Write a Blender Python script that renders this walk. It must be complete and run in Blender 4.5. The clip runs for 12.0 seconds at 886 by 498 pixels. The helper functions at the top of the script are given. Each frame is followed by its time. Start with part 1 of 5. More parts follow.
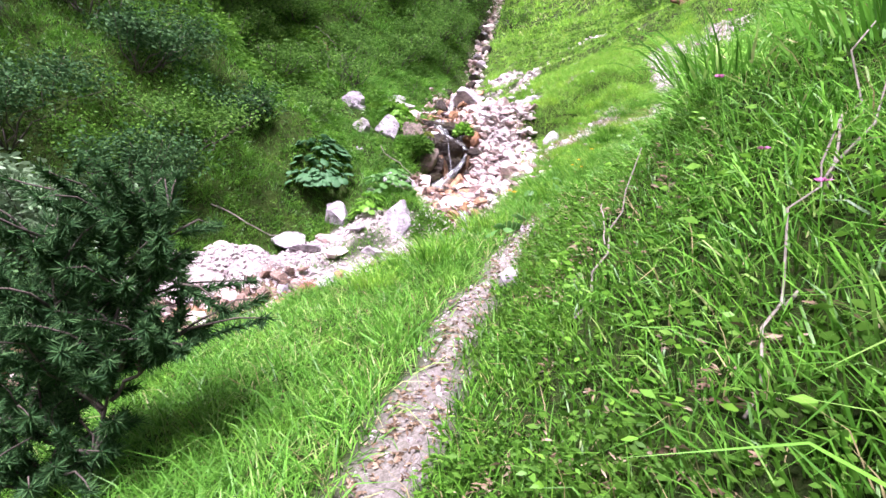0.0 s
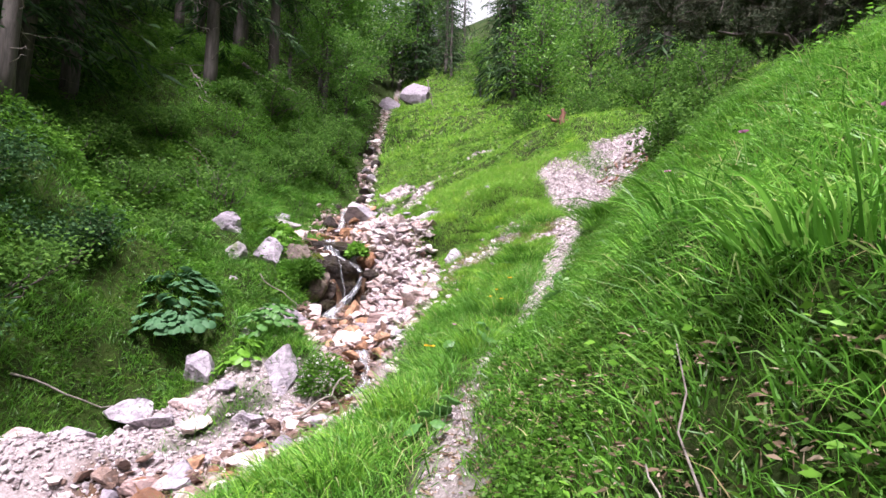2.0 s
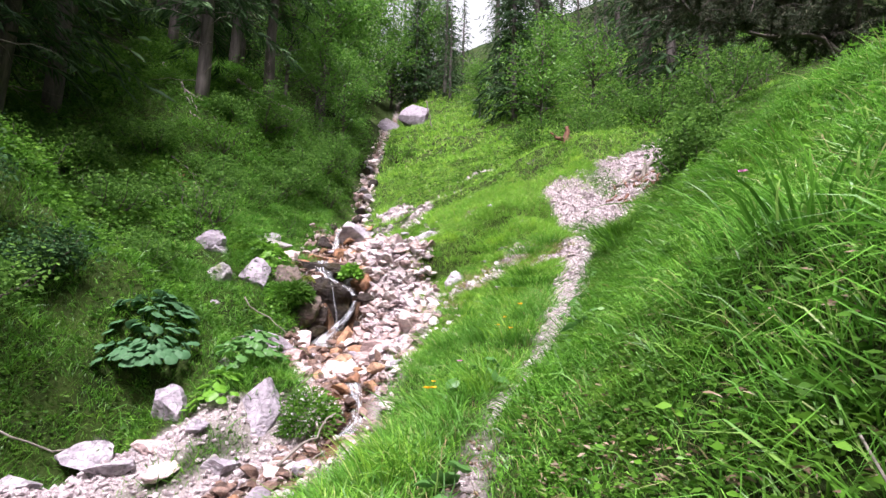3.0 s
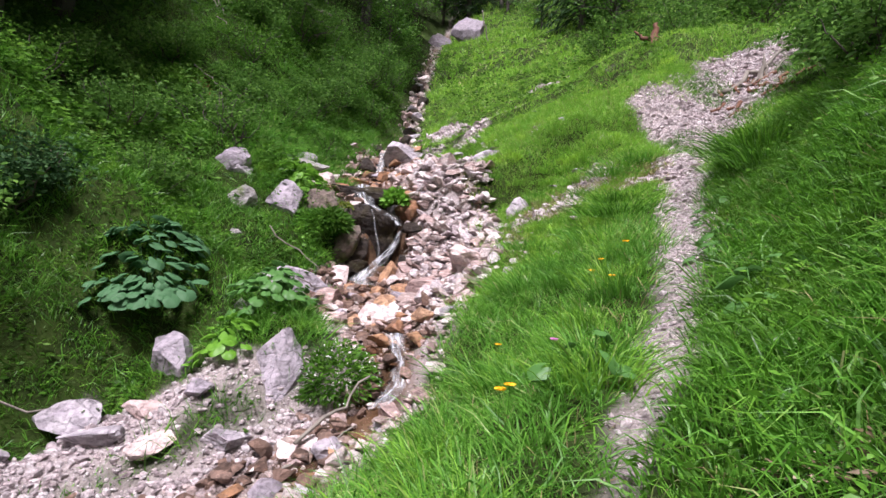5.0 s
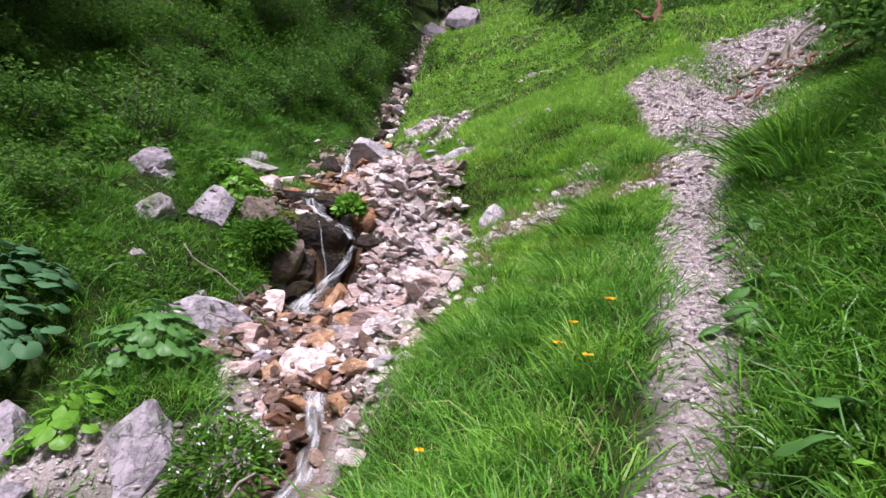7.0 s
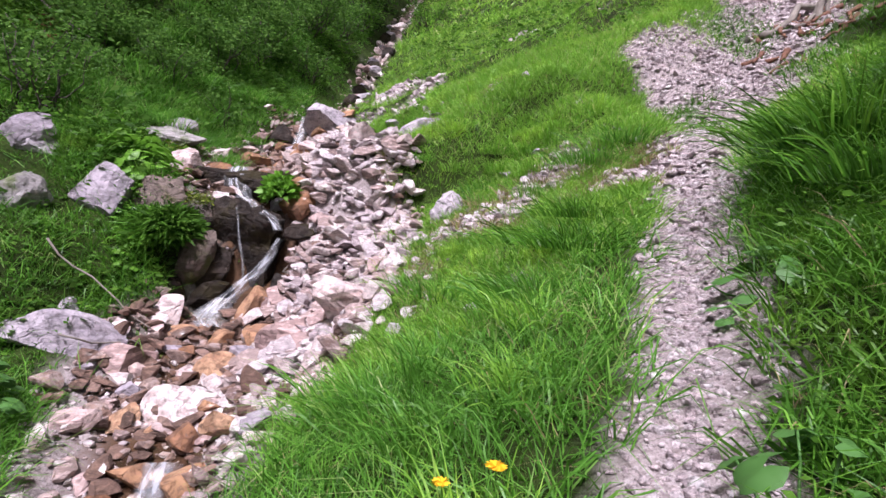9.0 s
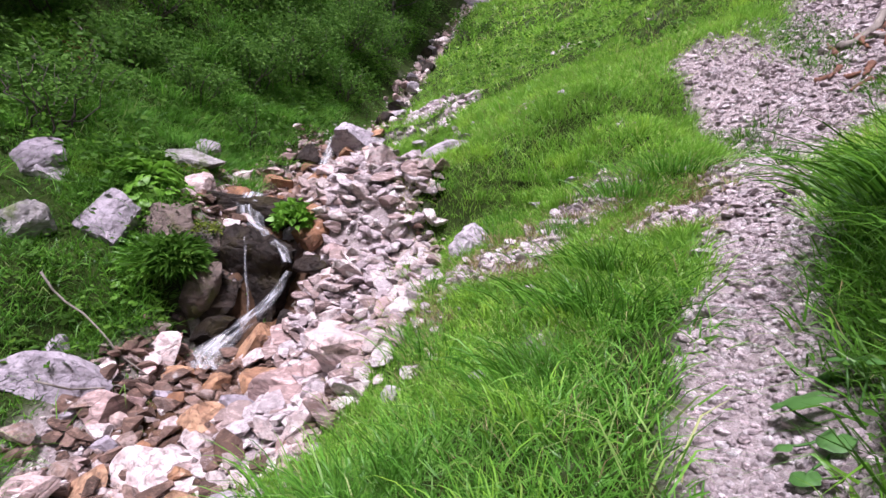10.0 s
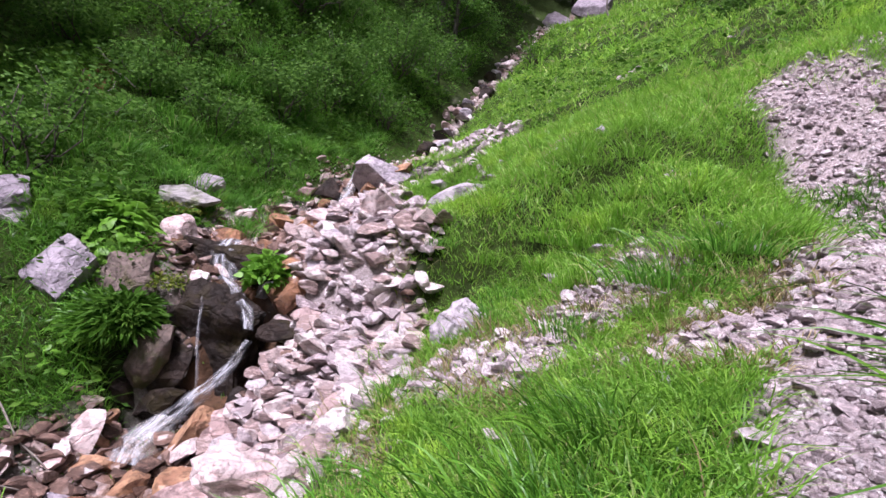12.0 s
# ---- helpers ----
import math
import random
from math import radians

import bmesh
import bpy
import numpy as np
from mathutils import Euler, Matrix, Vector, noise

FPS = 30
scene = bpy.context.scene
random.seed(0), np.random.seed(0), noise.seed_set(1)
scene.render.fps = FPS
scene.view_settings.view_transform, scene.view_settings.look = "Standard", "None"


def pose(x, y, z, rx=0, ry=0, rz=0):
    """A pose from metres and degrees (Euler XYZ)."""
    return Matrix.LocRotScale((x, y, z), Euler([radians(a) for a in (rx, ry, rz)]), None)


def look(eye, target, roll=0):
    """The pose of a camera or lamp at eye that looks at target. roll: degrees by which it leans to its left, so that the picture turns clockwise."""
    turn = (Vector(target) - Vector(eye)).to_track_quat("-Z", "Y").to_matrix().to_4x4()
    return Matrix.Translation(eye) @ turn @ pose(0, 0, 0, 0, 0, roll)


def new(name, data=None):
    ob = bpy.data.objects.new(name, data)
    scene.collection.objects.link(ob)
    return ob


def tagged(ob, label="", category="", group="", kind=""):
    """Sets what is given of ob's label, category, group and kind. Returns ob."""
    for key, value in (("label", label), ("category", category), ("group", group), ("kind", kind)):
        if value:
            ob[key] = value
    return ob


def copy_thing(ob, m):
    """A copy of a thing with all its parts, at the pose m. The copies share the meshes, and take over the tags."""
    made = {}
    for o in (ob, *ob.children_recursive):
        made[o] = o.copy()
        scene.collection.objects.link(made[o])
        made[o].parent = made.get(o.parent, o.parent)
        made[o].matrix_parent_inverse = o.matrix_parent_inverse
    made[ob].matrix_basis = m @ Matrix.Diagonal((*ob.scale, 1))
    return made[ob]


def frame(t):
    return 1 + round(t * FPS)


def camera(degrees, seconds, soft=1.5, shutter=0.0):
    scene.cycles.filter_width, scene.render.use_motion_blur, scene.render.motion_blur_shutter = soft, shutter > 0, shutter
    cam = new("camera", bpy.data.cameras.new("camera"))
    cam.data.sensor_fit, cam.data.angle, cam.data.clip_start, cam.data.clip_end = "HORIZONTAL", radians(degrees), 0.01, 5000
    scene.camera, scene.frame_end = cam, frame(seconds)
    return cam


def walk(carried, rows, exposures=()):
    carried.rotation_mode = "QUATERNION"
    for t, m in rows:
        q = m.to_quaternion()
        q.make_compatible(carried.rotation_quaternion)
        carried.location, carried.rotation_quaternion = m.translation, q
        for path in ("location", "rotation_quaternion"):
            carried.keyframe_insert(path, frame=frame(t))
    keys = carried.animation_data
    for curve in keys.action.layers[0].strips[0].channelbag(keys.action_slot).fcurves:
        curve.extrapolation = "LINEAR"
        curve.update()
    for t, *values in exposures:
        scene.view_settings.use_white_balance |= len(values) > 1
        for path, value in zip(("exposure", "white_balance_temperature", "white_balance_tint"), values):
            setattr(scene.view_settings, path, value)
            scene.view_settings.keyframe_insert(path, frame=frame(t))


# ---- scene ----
cam = camera(80.5, 12.0, soft=1.5)
PATH = [
    (0, (0.162, -0.004, 1.543), (0.152, 1.986, 1.342), 4.7),
    (0.5, (0.136, 0.341, 1.57), (0.219, 2.33, 1.377), 3.7),
    (1, (0.114, 0.669, 1.741), (0.331, 2.655, 1.634), 3.4),
    (1.5, (0.036, 1.066, 1.925), (0.367, 3.038, 1.974), 2.2),
    (2, (0.091, 1.424, 2.029), (0.459, 3.378, 2.244), 1.4),
    (2.5, (0.191, 1.775, 2.12), (0.56, 3.715, 2.433), 1.4),
    (3, (0.186, 2.163, 2.106), (0.558, 4.106, 2.406), 1.6),
    (3.5, (0.168, 2.552, 2.08), (0.497, 4.513, 2.292), 1.8),
    (3.7, (0.197, 2.764, 2.096), (0.494, 4.734, 2.27), 1.7),
    (5.3, (0.444, 4.059, 2.303), (0.619, 6.051, 2.292), 2.7),
    (5.5, (0.519, 4.165, 2.364), (0.683, 6.158, 2.334), 2.7),
    (6, (0.694, 4.51, 2.424), (0.84, 6.505, 2.395), 3.1),
    (6.5, (0.863, 4.903, 2.566), (1.017, 6.897, 2.571), 2.8),
    (7, (1.099, 5.299, 2.62), (1.278, 7.29, 2.621), 2.3),
    (7.5, (1.33, 5.601, 2.738), (1.585, 7.584, 2.681), 2.7),
    (7.7, (1.405, 5.766, 2.763), (1.689, 7.744, 2.676), 2.9),
    (9.3, (1.993, 6.777, 3.127), (2.112, 8.769, 2.996), 3.7),
    (9.5, (2.036, 6.892, 3.207), (2.119, 8.887, 3.084), 4.0),
    (10, (2.22, 7.209, 3.278), (2.21, 9.207, 3.179), 4.1),
    (10.5, (2.463, 7.497, 3.483), (2.36, 9.494, 3.42), 4.3),
    (11, (2.618, 7.868, 3.57), (2.444, 9.86, 3.544), 5.5),
    (11.5, (2.736, 8.162, 3.718), (2.485, 10.146, 3.697), 6.1),
    (12, (2.945, 8.487, 3.791), (2.631, 10.462, 3.741), 6.4),
]
walk(cam, [(t, look(eye, target, roll)) for t, eye, target, roll in PATH], [(0, 1.7, 6000, 31), (1.2, 1.22, 6100, 27), (3.5, 1.18, 6200, 23), (5.5, .62, 6150, 21), (12, .7, 5950, 31)])

# ---- world, sun, exposure ----
world = bpy.data.worlds.new("world")
scene.world = world
world.use_nodes = True
wn = world.node_tree.nodes
sky = wn.new("ShaderNodeTexSky")
sky.sky_type = "NISHITA"
sky.sun_disc = False
sky.sun_elevation, sky.sun_rotation = radians(63), radians(201)
sky.air_density, sky.dust_density, sky.ozone_density = .6, 10.0, .6
world.node_tree.links.new(sky.outputs[0], wn["Background"].inputs["Color"])
wn["Background"].inputs["Strength"].default_value = 0.06
sun = new("sun", bpy.data.lights.new("sun", "SUN"))
sun.data.energy, sun.data.angle, sun.data.color = 4.7, radians(12), (1.0, 0.985, 0.96)
sun.matrix_world = look((-4, -7, 28), (1, 6, 1))

# ---- numbers of the valley ----
rng = np.random.default_rng(7)
# stream, from its lower end up: x, y, bed height, half width
STREAM = np.array([(-40, -22, -9.5, .6), (-12, 0.5, -3.0, .6), (-6, 4.5, -1.15, .6), (-3.6, 6.3, -.5, .6), (-2.3, 7.1, -.14, .6), (-1.2, 7.75, .12, .55),
                   (-.3, 8.35, .4, .45), (.26, 8.85, .62, .3), (.42, 9.5, .95, .28), (.36, 10.3, 1.2, .4), (.28, 11.2, 1.36, .6), (.22, 12.2, 1.62, .6),
                   (.26, 12.75, 1.8, .45), (.36, 13.1, 1.95, .45), (.25, 13.35, 2.05, .4), (.0, 13.5, 3.0, .45), (-.25, 13.95, 3.22, .5), (-.22, 15.2, 3.5, .6), (-.1, 16.4, 3.85, .5),
                   (.0, 16.9, 4.42, .4), (.25, 18.2, 4.75, .32), (.75, 20.5, 5.9, .2), (1.1, 25.4, 8.6, .18), (2.6, 38, 15.6, .2), (4, 48, 20.5, .25), (8, 80, 38, .3), (40, 320, 150, 2)])
# trodden path: x, y, height
PATHWAY = np.array([(-14, -30, -9), (-1.2, -4, -1.3), (-.3, 0, -.1), (.05, 2.2, .52), (.36, 3.4, .9), (1.08, 5.5, 1.46), (1.62, 6.2, 1.68), (2.1, 6.9, 1.92), (2.72, 7.8, 2.25),
                    (3.4, 9.2, 2.72), (3.72, 9.75, 2.95), (4.1, 10.4, 3.25), (4.5, 11.2, 3.65), (5.25, 12.4, 4.42), (6.3, 13.4, 5.5), (7.6, 14.3, 6.6), (9.6, 15.6, 8.0), (12.5, 17.5, 9.7), (14, 25, 13.2), (18, 45, 25), (40, 320, 168)])


def smooth(a, b, v):
    u = np.clip((v - a) / (b - a), 0, 1)
    return u * u * (3 - 2 * u)


def lattice(x, y, scale, seed):
    """Smooth value noise in -1..1, for arrays."""
    x, y = np.asarray(x, float) / scale, np.asarray(y, float) / scale
    ix, iy = np.floor(x).astype(np.int64), np.floor(y).astype(np.int64)
    fx, fy = x - ix, y - iy
    fx, fy = fx * fx * (3 - 2 * fx), fy * fy * (3 - 2 * fy)

    def h(a, b):
        n = (a * 374761393 + b * 668265263 + seed * 1442695041) & 0xFFFFFFFF
        n = ((n ^ (n >> 13)) * 1274126177) & 0xFFFFFFFF
        return ((n ^ (n >> 16)) & 0xFFFF) / 32767.5 - 1
    return (h(ix, iy) * (1 - fx) + h(ix + 1, iy) * fx) * (1 - fy) + (h(ix, iy + 1) * (1 - fx) + h(ix + 1, iy + 1) * fx) * fy


def resample(nodes, step):
    run = np.concatenate([[0], np.cumsum(np.hypot(np.diff(nodes[:, 0]), np.diff(nodes[:, 1])))])
    near, v = [], run[1]
    while v < run[-2]:
        near.append(v)
        v += step if 3 < np.interp(v, run, nodes[:, 1]) < 22 else step * 8
    s = np.concatenate([[0], near, [run[-2], run[-1]]])
    return np.stack([np.interp(s, run, nodes[:, i]) for i in range(nodes.shape[1])], 1)


SLINE = resample(STREAM, .2)


def near_stream(x, y):
    """Distance to the stream's line, the side (right of the upward way is plus), and its bed height, half width and y there."""
    x, y = np.atleast_1d(x).astype(float), np.atleast_1d(y).astype(float)
    a, b = SLINE[:-1, :2], SLINE[1:, :2]
    v = b - a
    vv = (v * v).sum(1)
    out = np.empty((5, x.size))
    for i in range(0, x.size, 8000):
        px, py = x[i:i + 8000, None], y[i:i + 8000, None]
        u = np.clip(((px - a[:, 0]) * v[:, 0] + (py - a[:, 1]) * v[:, 1]) / vv, 0, 1)
        dx, dy = px - a[:, 0] - u * v[:, 0], py - a[:, 1] - u * v[:, 1]
        d2 = dx * dx + dy * dy
        k = d2.argmin(1)
        r = np.arange(k.size)
        uu = u[r, k]
        out[0, i:i + 8000] = np.sqrt(d2[r, k])
        out[1, i:i + 8000] = np.sign(v[k, 1] * dx[r, k] - v[k, 0] * dy[r, k])
        dist = np.sqrt(d2)
        low = dist[r, k][:, None]
        w = np.exp(-(dist - low) / (.04 + .16 * low)) * np.sqrt(vv)
        w /= w.sum(1, keepdims=True)
        for j, c in ((2, 2), (3, 3), (4, 1)):
            blurred = w @ ((SLINE[:-1, c] + SLINE[1:, c]) / 2)
            keen = SLINE[k, c] * (1 - uu) + SLINE[k + 1, c] * uu
            g = smooth(.3, 1.4, low[:, 0]) * (1 - smooth(30, 42, y[i:i + 8000]))
            out[j, i:i + 8000] = keen * (1 - g) + blurred * g
    return out


def path_at(y):
    return np.interp(y, PATHWAY[:, 1], PATHWAY[:, 0]), np.interp(y, PATHWAY[:, 1], PATHWAY[:, 2])


def bump(x, y, cx, cy, rx, ry, turn=0.0):
    c, s = math.cos(radians(turn)), math.sin(radians(turn))
    u, v = (x - cx) * c + (y - cy) * s, -(x - cx) * s + (y - cy) * c
    return np.exp(-(u / rx) ** 2 - (v / ry) ** 2)


def height(x, y, fine=True):
    """Height of the ground."""
    x, y = np.atleast_1d(x).astype(float), np.atleast_1d(y).astype(float)
    d, side, bed, half, sy = near_stream(x, y)
    # far side of the stream: bench, then the wooded slope
    d0 = np.interp(sy, [4, 6.3, 7.1, 8.3, 9.5, 11, 13, 18], [.6, .7, 1.2, 1.8, 1.5, 1.1, .8, .7])
    bench = np.interp(sy, [4, 7, 8.6, 10, 13, 16, 20], [.45, .55, .6, .6, .42, .45, .45])
    s1 = np.interp(sy, [4, 7, 9, 11, 13, 16, 19, 30], [1.1, 1.3, 1.1, .55, .4, .48, .75, .7])
    over = np.maximum(d - half - d0, 0)
    left = bed + bench * smooth(half * .7, half + np.minimum(d0, .9), d) + s1 * np.minimum(over, 4.5) + .72 * np.maximum(over - 4.5, 0)
    # near side: up to the path, then the grassy slope above it
    xs = np.interp(y, SLINE[:, 1], SLINE[:, 0])
    zs = np.interp(y, SLINE[:, 1], SLINE[:, 2])
    px, pz = path_at(y)
    u = np.clip((x - xs) / np.maximum(px - xs, .1), 0, 1)
    between = zs + (pz - zs) * u ** np.interp(y, [7, 9.5], [1.6, .95])
    over = np.maximum(x - px, 0)
    steep = np.interp(y, [0, 2, 8, 10, 12, 16], [1, 1, .8, .45, .3, .2])
    right = np.where(x > px, pz + steep * (.45 * over + .33 * np.minimum(over, 1.4) ** 2 + .42 * np.maximum(over - .7, 0)) + (1 - steep) * .45 * over, between)
    right = right - np.interp(y, [0, 2, 8, 10], [.35, .35, .35, 0]) * np.maximum(over - 2.6, 0)
    right = np.where(side > 0, np.maximum(right, bed) * smooth(0, half * 1.2, d) + bed * (1 - smooth(0, half * 1.2, d)), right)
    z = np.where(side > 0, right, left)
    z = z + .34 * bump(x, y, 3.95, 13.1, 1.3, .4, -60) - .2 * bump(x, y, 4.95, 12.5, .5, .8) + .16 * bump(x, y, 2.4, 8.2, .6, 1.0) - .42 * bump(x, y, 1.2, 12.0, .65, .8)
    z = z + 1.1 * bump(x, y, -4.2, 17.8, 2.0, 2.2) + 1.6 * bump(x, y, -3.5, 22, 2.5, 2.5) + .95 * bump(x, y, 7.0, 16.6, 2.3, 1.6)
    z = z - .35 * bump(x, y, 1.8, 14.7, .6, .6) + .42 * bump(x, y, 1.05, 12.95, .42, .5) - .6 * bump(x, y, -.55, 12.92, .4, .24) - .45 * bump(x, y, -1.2, 10.9, .6, .8)
    z = z - .06 * np.exp(-((x - px) / .22) ** 2) * (y < 11)
    wild = smooth(.3, 1.2, d) * np.clip(np.abs(x - px) / .6, .15, 1)
    far = smooth(25, 60, y)
    z = z + wild * ((.15 + .12 * (side < 0)) * lattice(x, y, 1.3, 3) + (.07 + .1 * (side < 0)) * lattice(x, y, .6, 4)) + far * 1.6 * lattice(x, y, 9, 5)
    if fine:
        z = z + .03 * lattice(x, y, .17, 6) * (.3 + .7 * wild)
    return z


def bare(x, y):
    """How bare of growth the ground is, 0..1: the path, the scree and the rubble of the stream."""
    px, _ = path_at(y)
    d, side, _, half, sy = near_stream(x, y)
    n = lattice(x, y, .45, 11) * .5 + lattice(x, y, .16, 12) * .5
    width = np.interp(y, [0, 3, 5, 6.5, 8, 9.5, 10.6, 11.6, 13, 14.6, 15.2], [.15, .13, .06, .12, .19, .26, .34, .45, .6, .6, -.4])
    centre = px + np.interp(y, [9, 10.5, 12, 14], [0, .05, .25, .3])
    m = smooth(.45, -.2, (np.abs(x - centre) - width) / .3 + .55 * n)
    sheet = .9 * bump(x, y, 5.7, 12.3, .9, .9) + .95 * bump(x, y, 4.0, 11.35, .62, .42) + bump(x, y, 7.0, 13.7, 1.7, .95, 35) + .55 * bump(x, y, 2.95, 11.3, .35, .45) + .5 * bump(x, y, 2.9, 10.5, .3, .3) + .55 * bump(x, y, 4.9, 10.3, .35, .5) 
    m = np.maximum(m, smooth(.35, .75, sheet + .25 * n))
    edge = np.interp(y, [11.5, 11.9, 12.05, 12.6, 13.3, 14.0, 14.5], [3.9, 4.3, 4.65, 4.85, 4.85, 4.8, 5.5])
    m = np.maximum(m, smooth(-.05, .2, x - edge + .2 * n) * smooth(6.3, 5.5, x + .5 * n) * smooth(11.4, 11.8, y) * smooth(14.5, 14.0, y))
    worn = .75 * bump(x, y, 3.4, 12.2, .9, .4, 10) + .7 * bump(x, y, 3.0, 11.7, .4, .5) + .7 * bump(x, y, 2.6, 12.1, .35, .5) + .6 * bump(x, y, 2.1, 11.4, .3, .7) + .6 * bump(x, y, 3.2, 14.35, .25, .22) + .5 * bump(x, y, 4.4, 11.75, .4, .25)
    m = np.maximum(m, .92 * smooth(.28, .7, worn + .45 * n))
    m = np.maximum(m, smooth(.35, .8, .95 * bump(x, y, 2.9, 18.0, 1.0, .65, 25) + .9 * bump(x, y, 1.65, 18.4, .65, 1.5, -10) + .8 * bump(x, y, 2.2, 16.6, .6, .35, 30) + .6 * bump(x, y, 1.7, 15.7, .6, .35, 30) + .95 * bump(x, y, 4.75, 20.4, .9, .5, 10) + .6 * bump(x, y, 2.3, 15.2, .3, .3) + .6 * n))
    rubble = np.where(side > 0, np.interp(sy, [6, 7, 8.6, 9.4, 11, 12.5, 14, 15, 17, 19], [.75, .45, .1, .15, .75, 1.05, 1.05, .7, .25, -.15]),
                      np.interp(sy, [6, 7.2, 7.8, 8.6, 9.6, 11, 12.5, 14, 16, 18], [.4, 1.0, 1.5, 1.0, .3, .5, .4, .3, .1, -.15]))
    m = np.maximum(m, smooth(.35, -.25, (d - half - rubble) / .5 + .5 * n))
    m = m * (1 - .95 * bump(x, y, -1.4, 8.75, .8, .16, 30)) * (1 - .9 * bump(x, y, -.7, 12.6, .55, .8))
    return m


# ---- materials ----
def material(name):
    m = bpy.data.materials.new(name)
    m.use_nodes = True
    nt = m.node_tree
    return m, nt, nt.nodes["Principled BSDF"]


def ramp(nt, source, stops):
    r = nt.nodes.new("ShaderNodeValToRGB")
    while len(r.color_ramp.elements) < len(stops):
        r.color_ramp.elements.new(.5)
    for e, (p, c) in zip(r.color_ramp.elements, stops):
        e.position, e.color = p, (*c, 1)
    nt.links.new(source, r.inputs[0])
    return r.outputs[0]


def noise_of(nt, scale, detail=5, rough=.6, coords=None):
    n = nt.nodes.new("ShaderNodeTexNoise")
    n.inputs["Scale"].default_value, n.inputs["Detail"].default_value, n.inputs["Roughness"].default_value = scale, detail, rough
    if coords is None:
        coords = nt.nodes.new("ShaderNodeNewGeometry").outputs["Position"]
    nt.links.new(coords, n.inputs["Vector"])
    return n.outputs[0]


def blend(nt, a, b, fac, mode="MIX"):
    n = nt.nodes.new("ShaderNodeMix")
    n.data_type, n.blend_type = "RGBA", mode
    for sock, v in ((n.inputs[0], fac), (n.inputs[6], a), (n.inputs[7], b)):
        if isinstance(v, bpy.types.NodeSocket):
            nt.links.new(v, sock)
        elif isinstance(v, tuple):
            sock.default_value = (*v, 1)
        else:
            sock.default_value = v
    return n.outputs[2]


def relief(nt, p, source, strength, distance=.02):
    b = nt.nodes.new("ShaderNodeBump")
    b.inputs["Strength"].default_value, b.inputs["Distance"].default_value = strength, distance
    nt.links.new(source, b.inputs["Height"])
    nt.links.new(b.outputs[0], p.inputs["Normal"])


def leafy(name, stops, through_share=.35, rough=.5, patch=None, gloss=.3):
    """Grass, leaves and needles: each blade its own tone, patches of another, light passing through."""
    m, nt, p = material(name)
    geo = nt.nodes.new("ShaderNodeNewGeometry")
    c = ramp(nt, geo.outputs["Random Per Island"], stops)
    if patch:
        c = blend(nt, c, patch, ramp(nt, noise_of(nt, 1.1, 4), [(.45, (0, 0, 0)), (.62, (.85, .85, .85))]))
        c = blend(nt, c, tuple(v * k for v, k in zip(patch, (3.2, 2.2, 2.2))), ramp(nt, noise_of(nt, 2.3, 3), [(.56, (0, 0, 0)), (.72, (.55, .55, .55))]))
    nt.links.new(c, p.inputs["Base Color"])
    p.inputs["Roughness"].default_value = rough
    p.inputs["Specular IOR Level"].default_value = gloss
    tr = nt.nodes.new("ShaderNodeBsdfTranslucent")
    nt.links.new(c, tr.inputs[0])
    mix = nt.nodes.new("ShaderNodeMixShader")
    mix.inputs[0].default_value = through_share
    nt.links.new(p.outputs[0], mix.inputs[1])
    nt.links.new(tr.outputs[0], mix.inputs[2])
    nt.links.new(mix.outputs[0], nt.nodes["Material Output"].inputs[0])
    return m


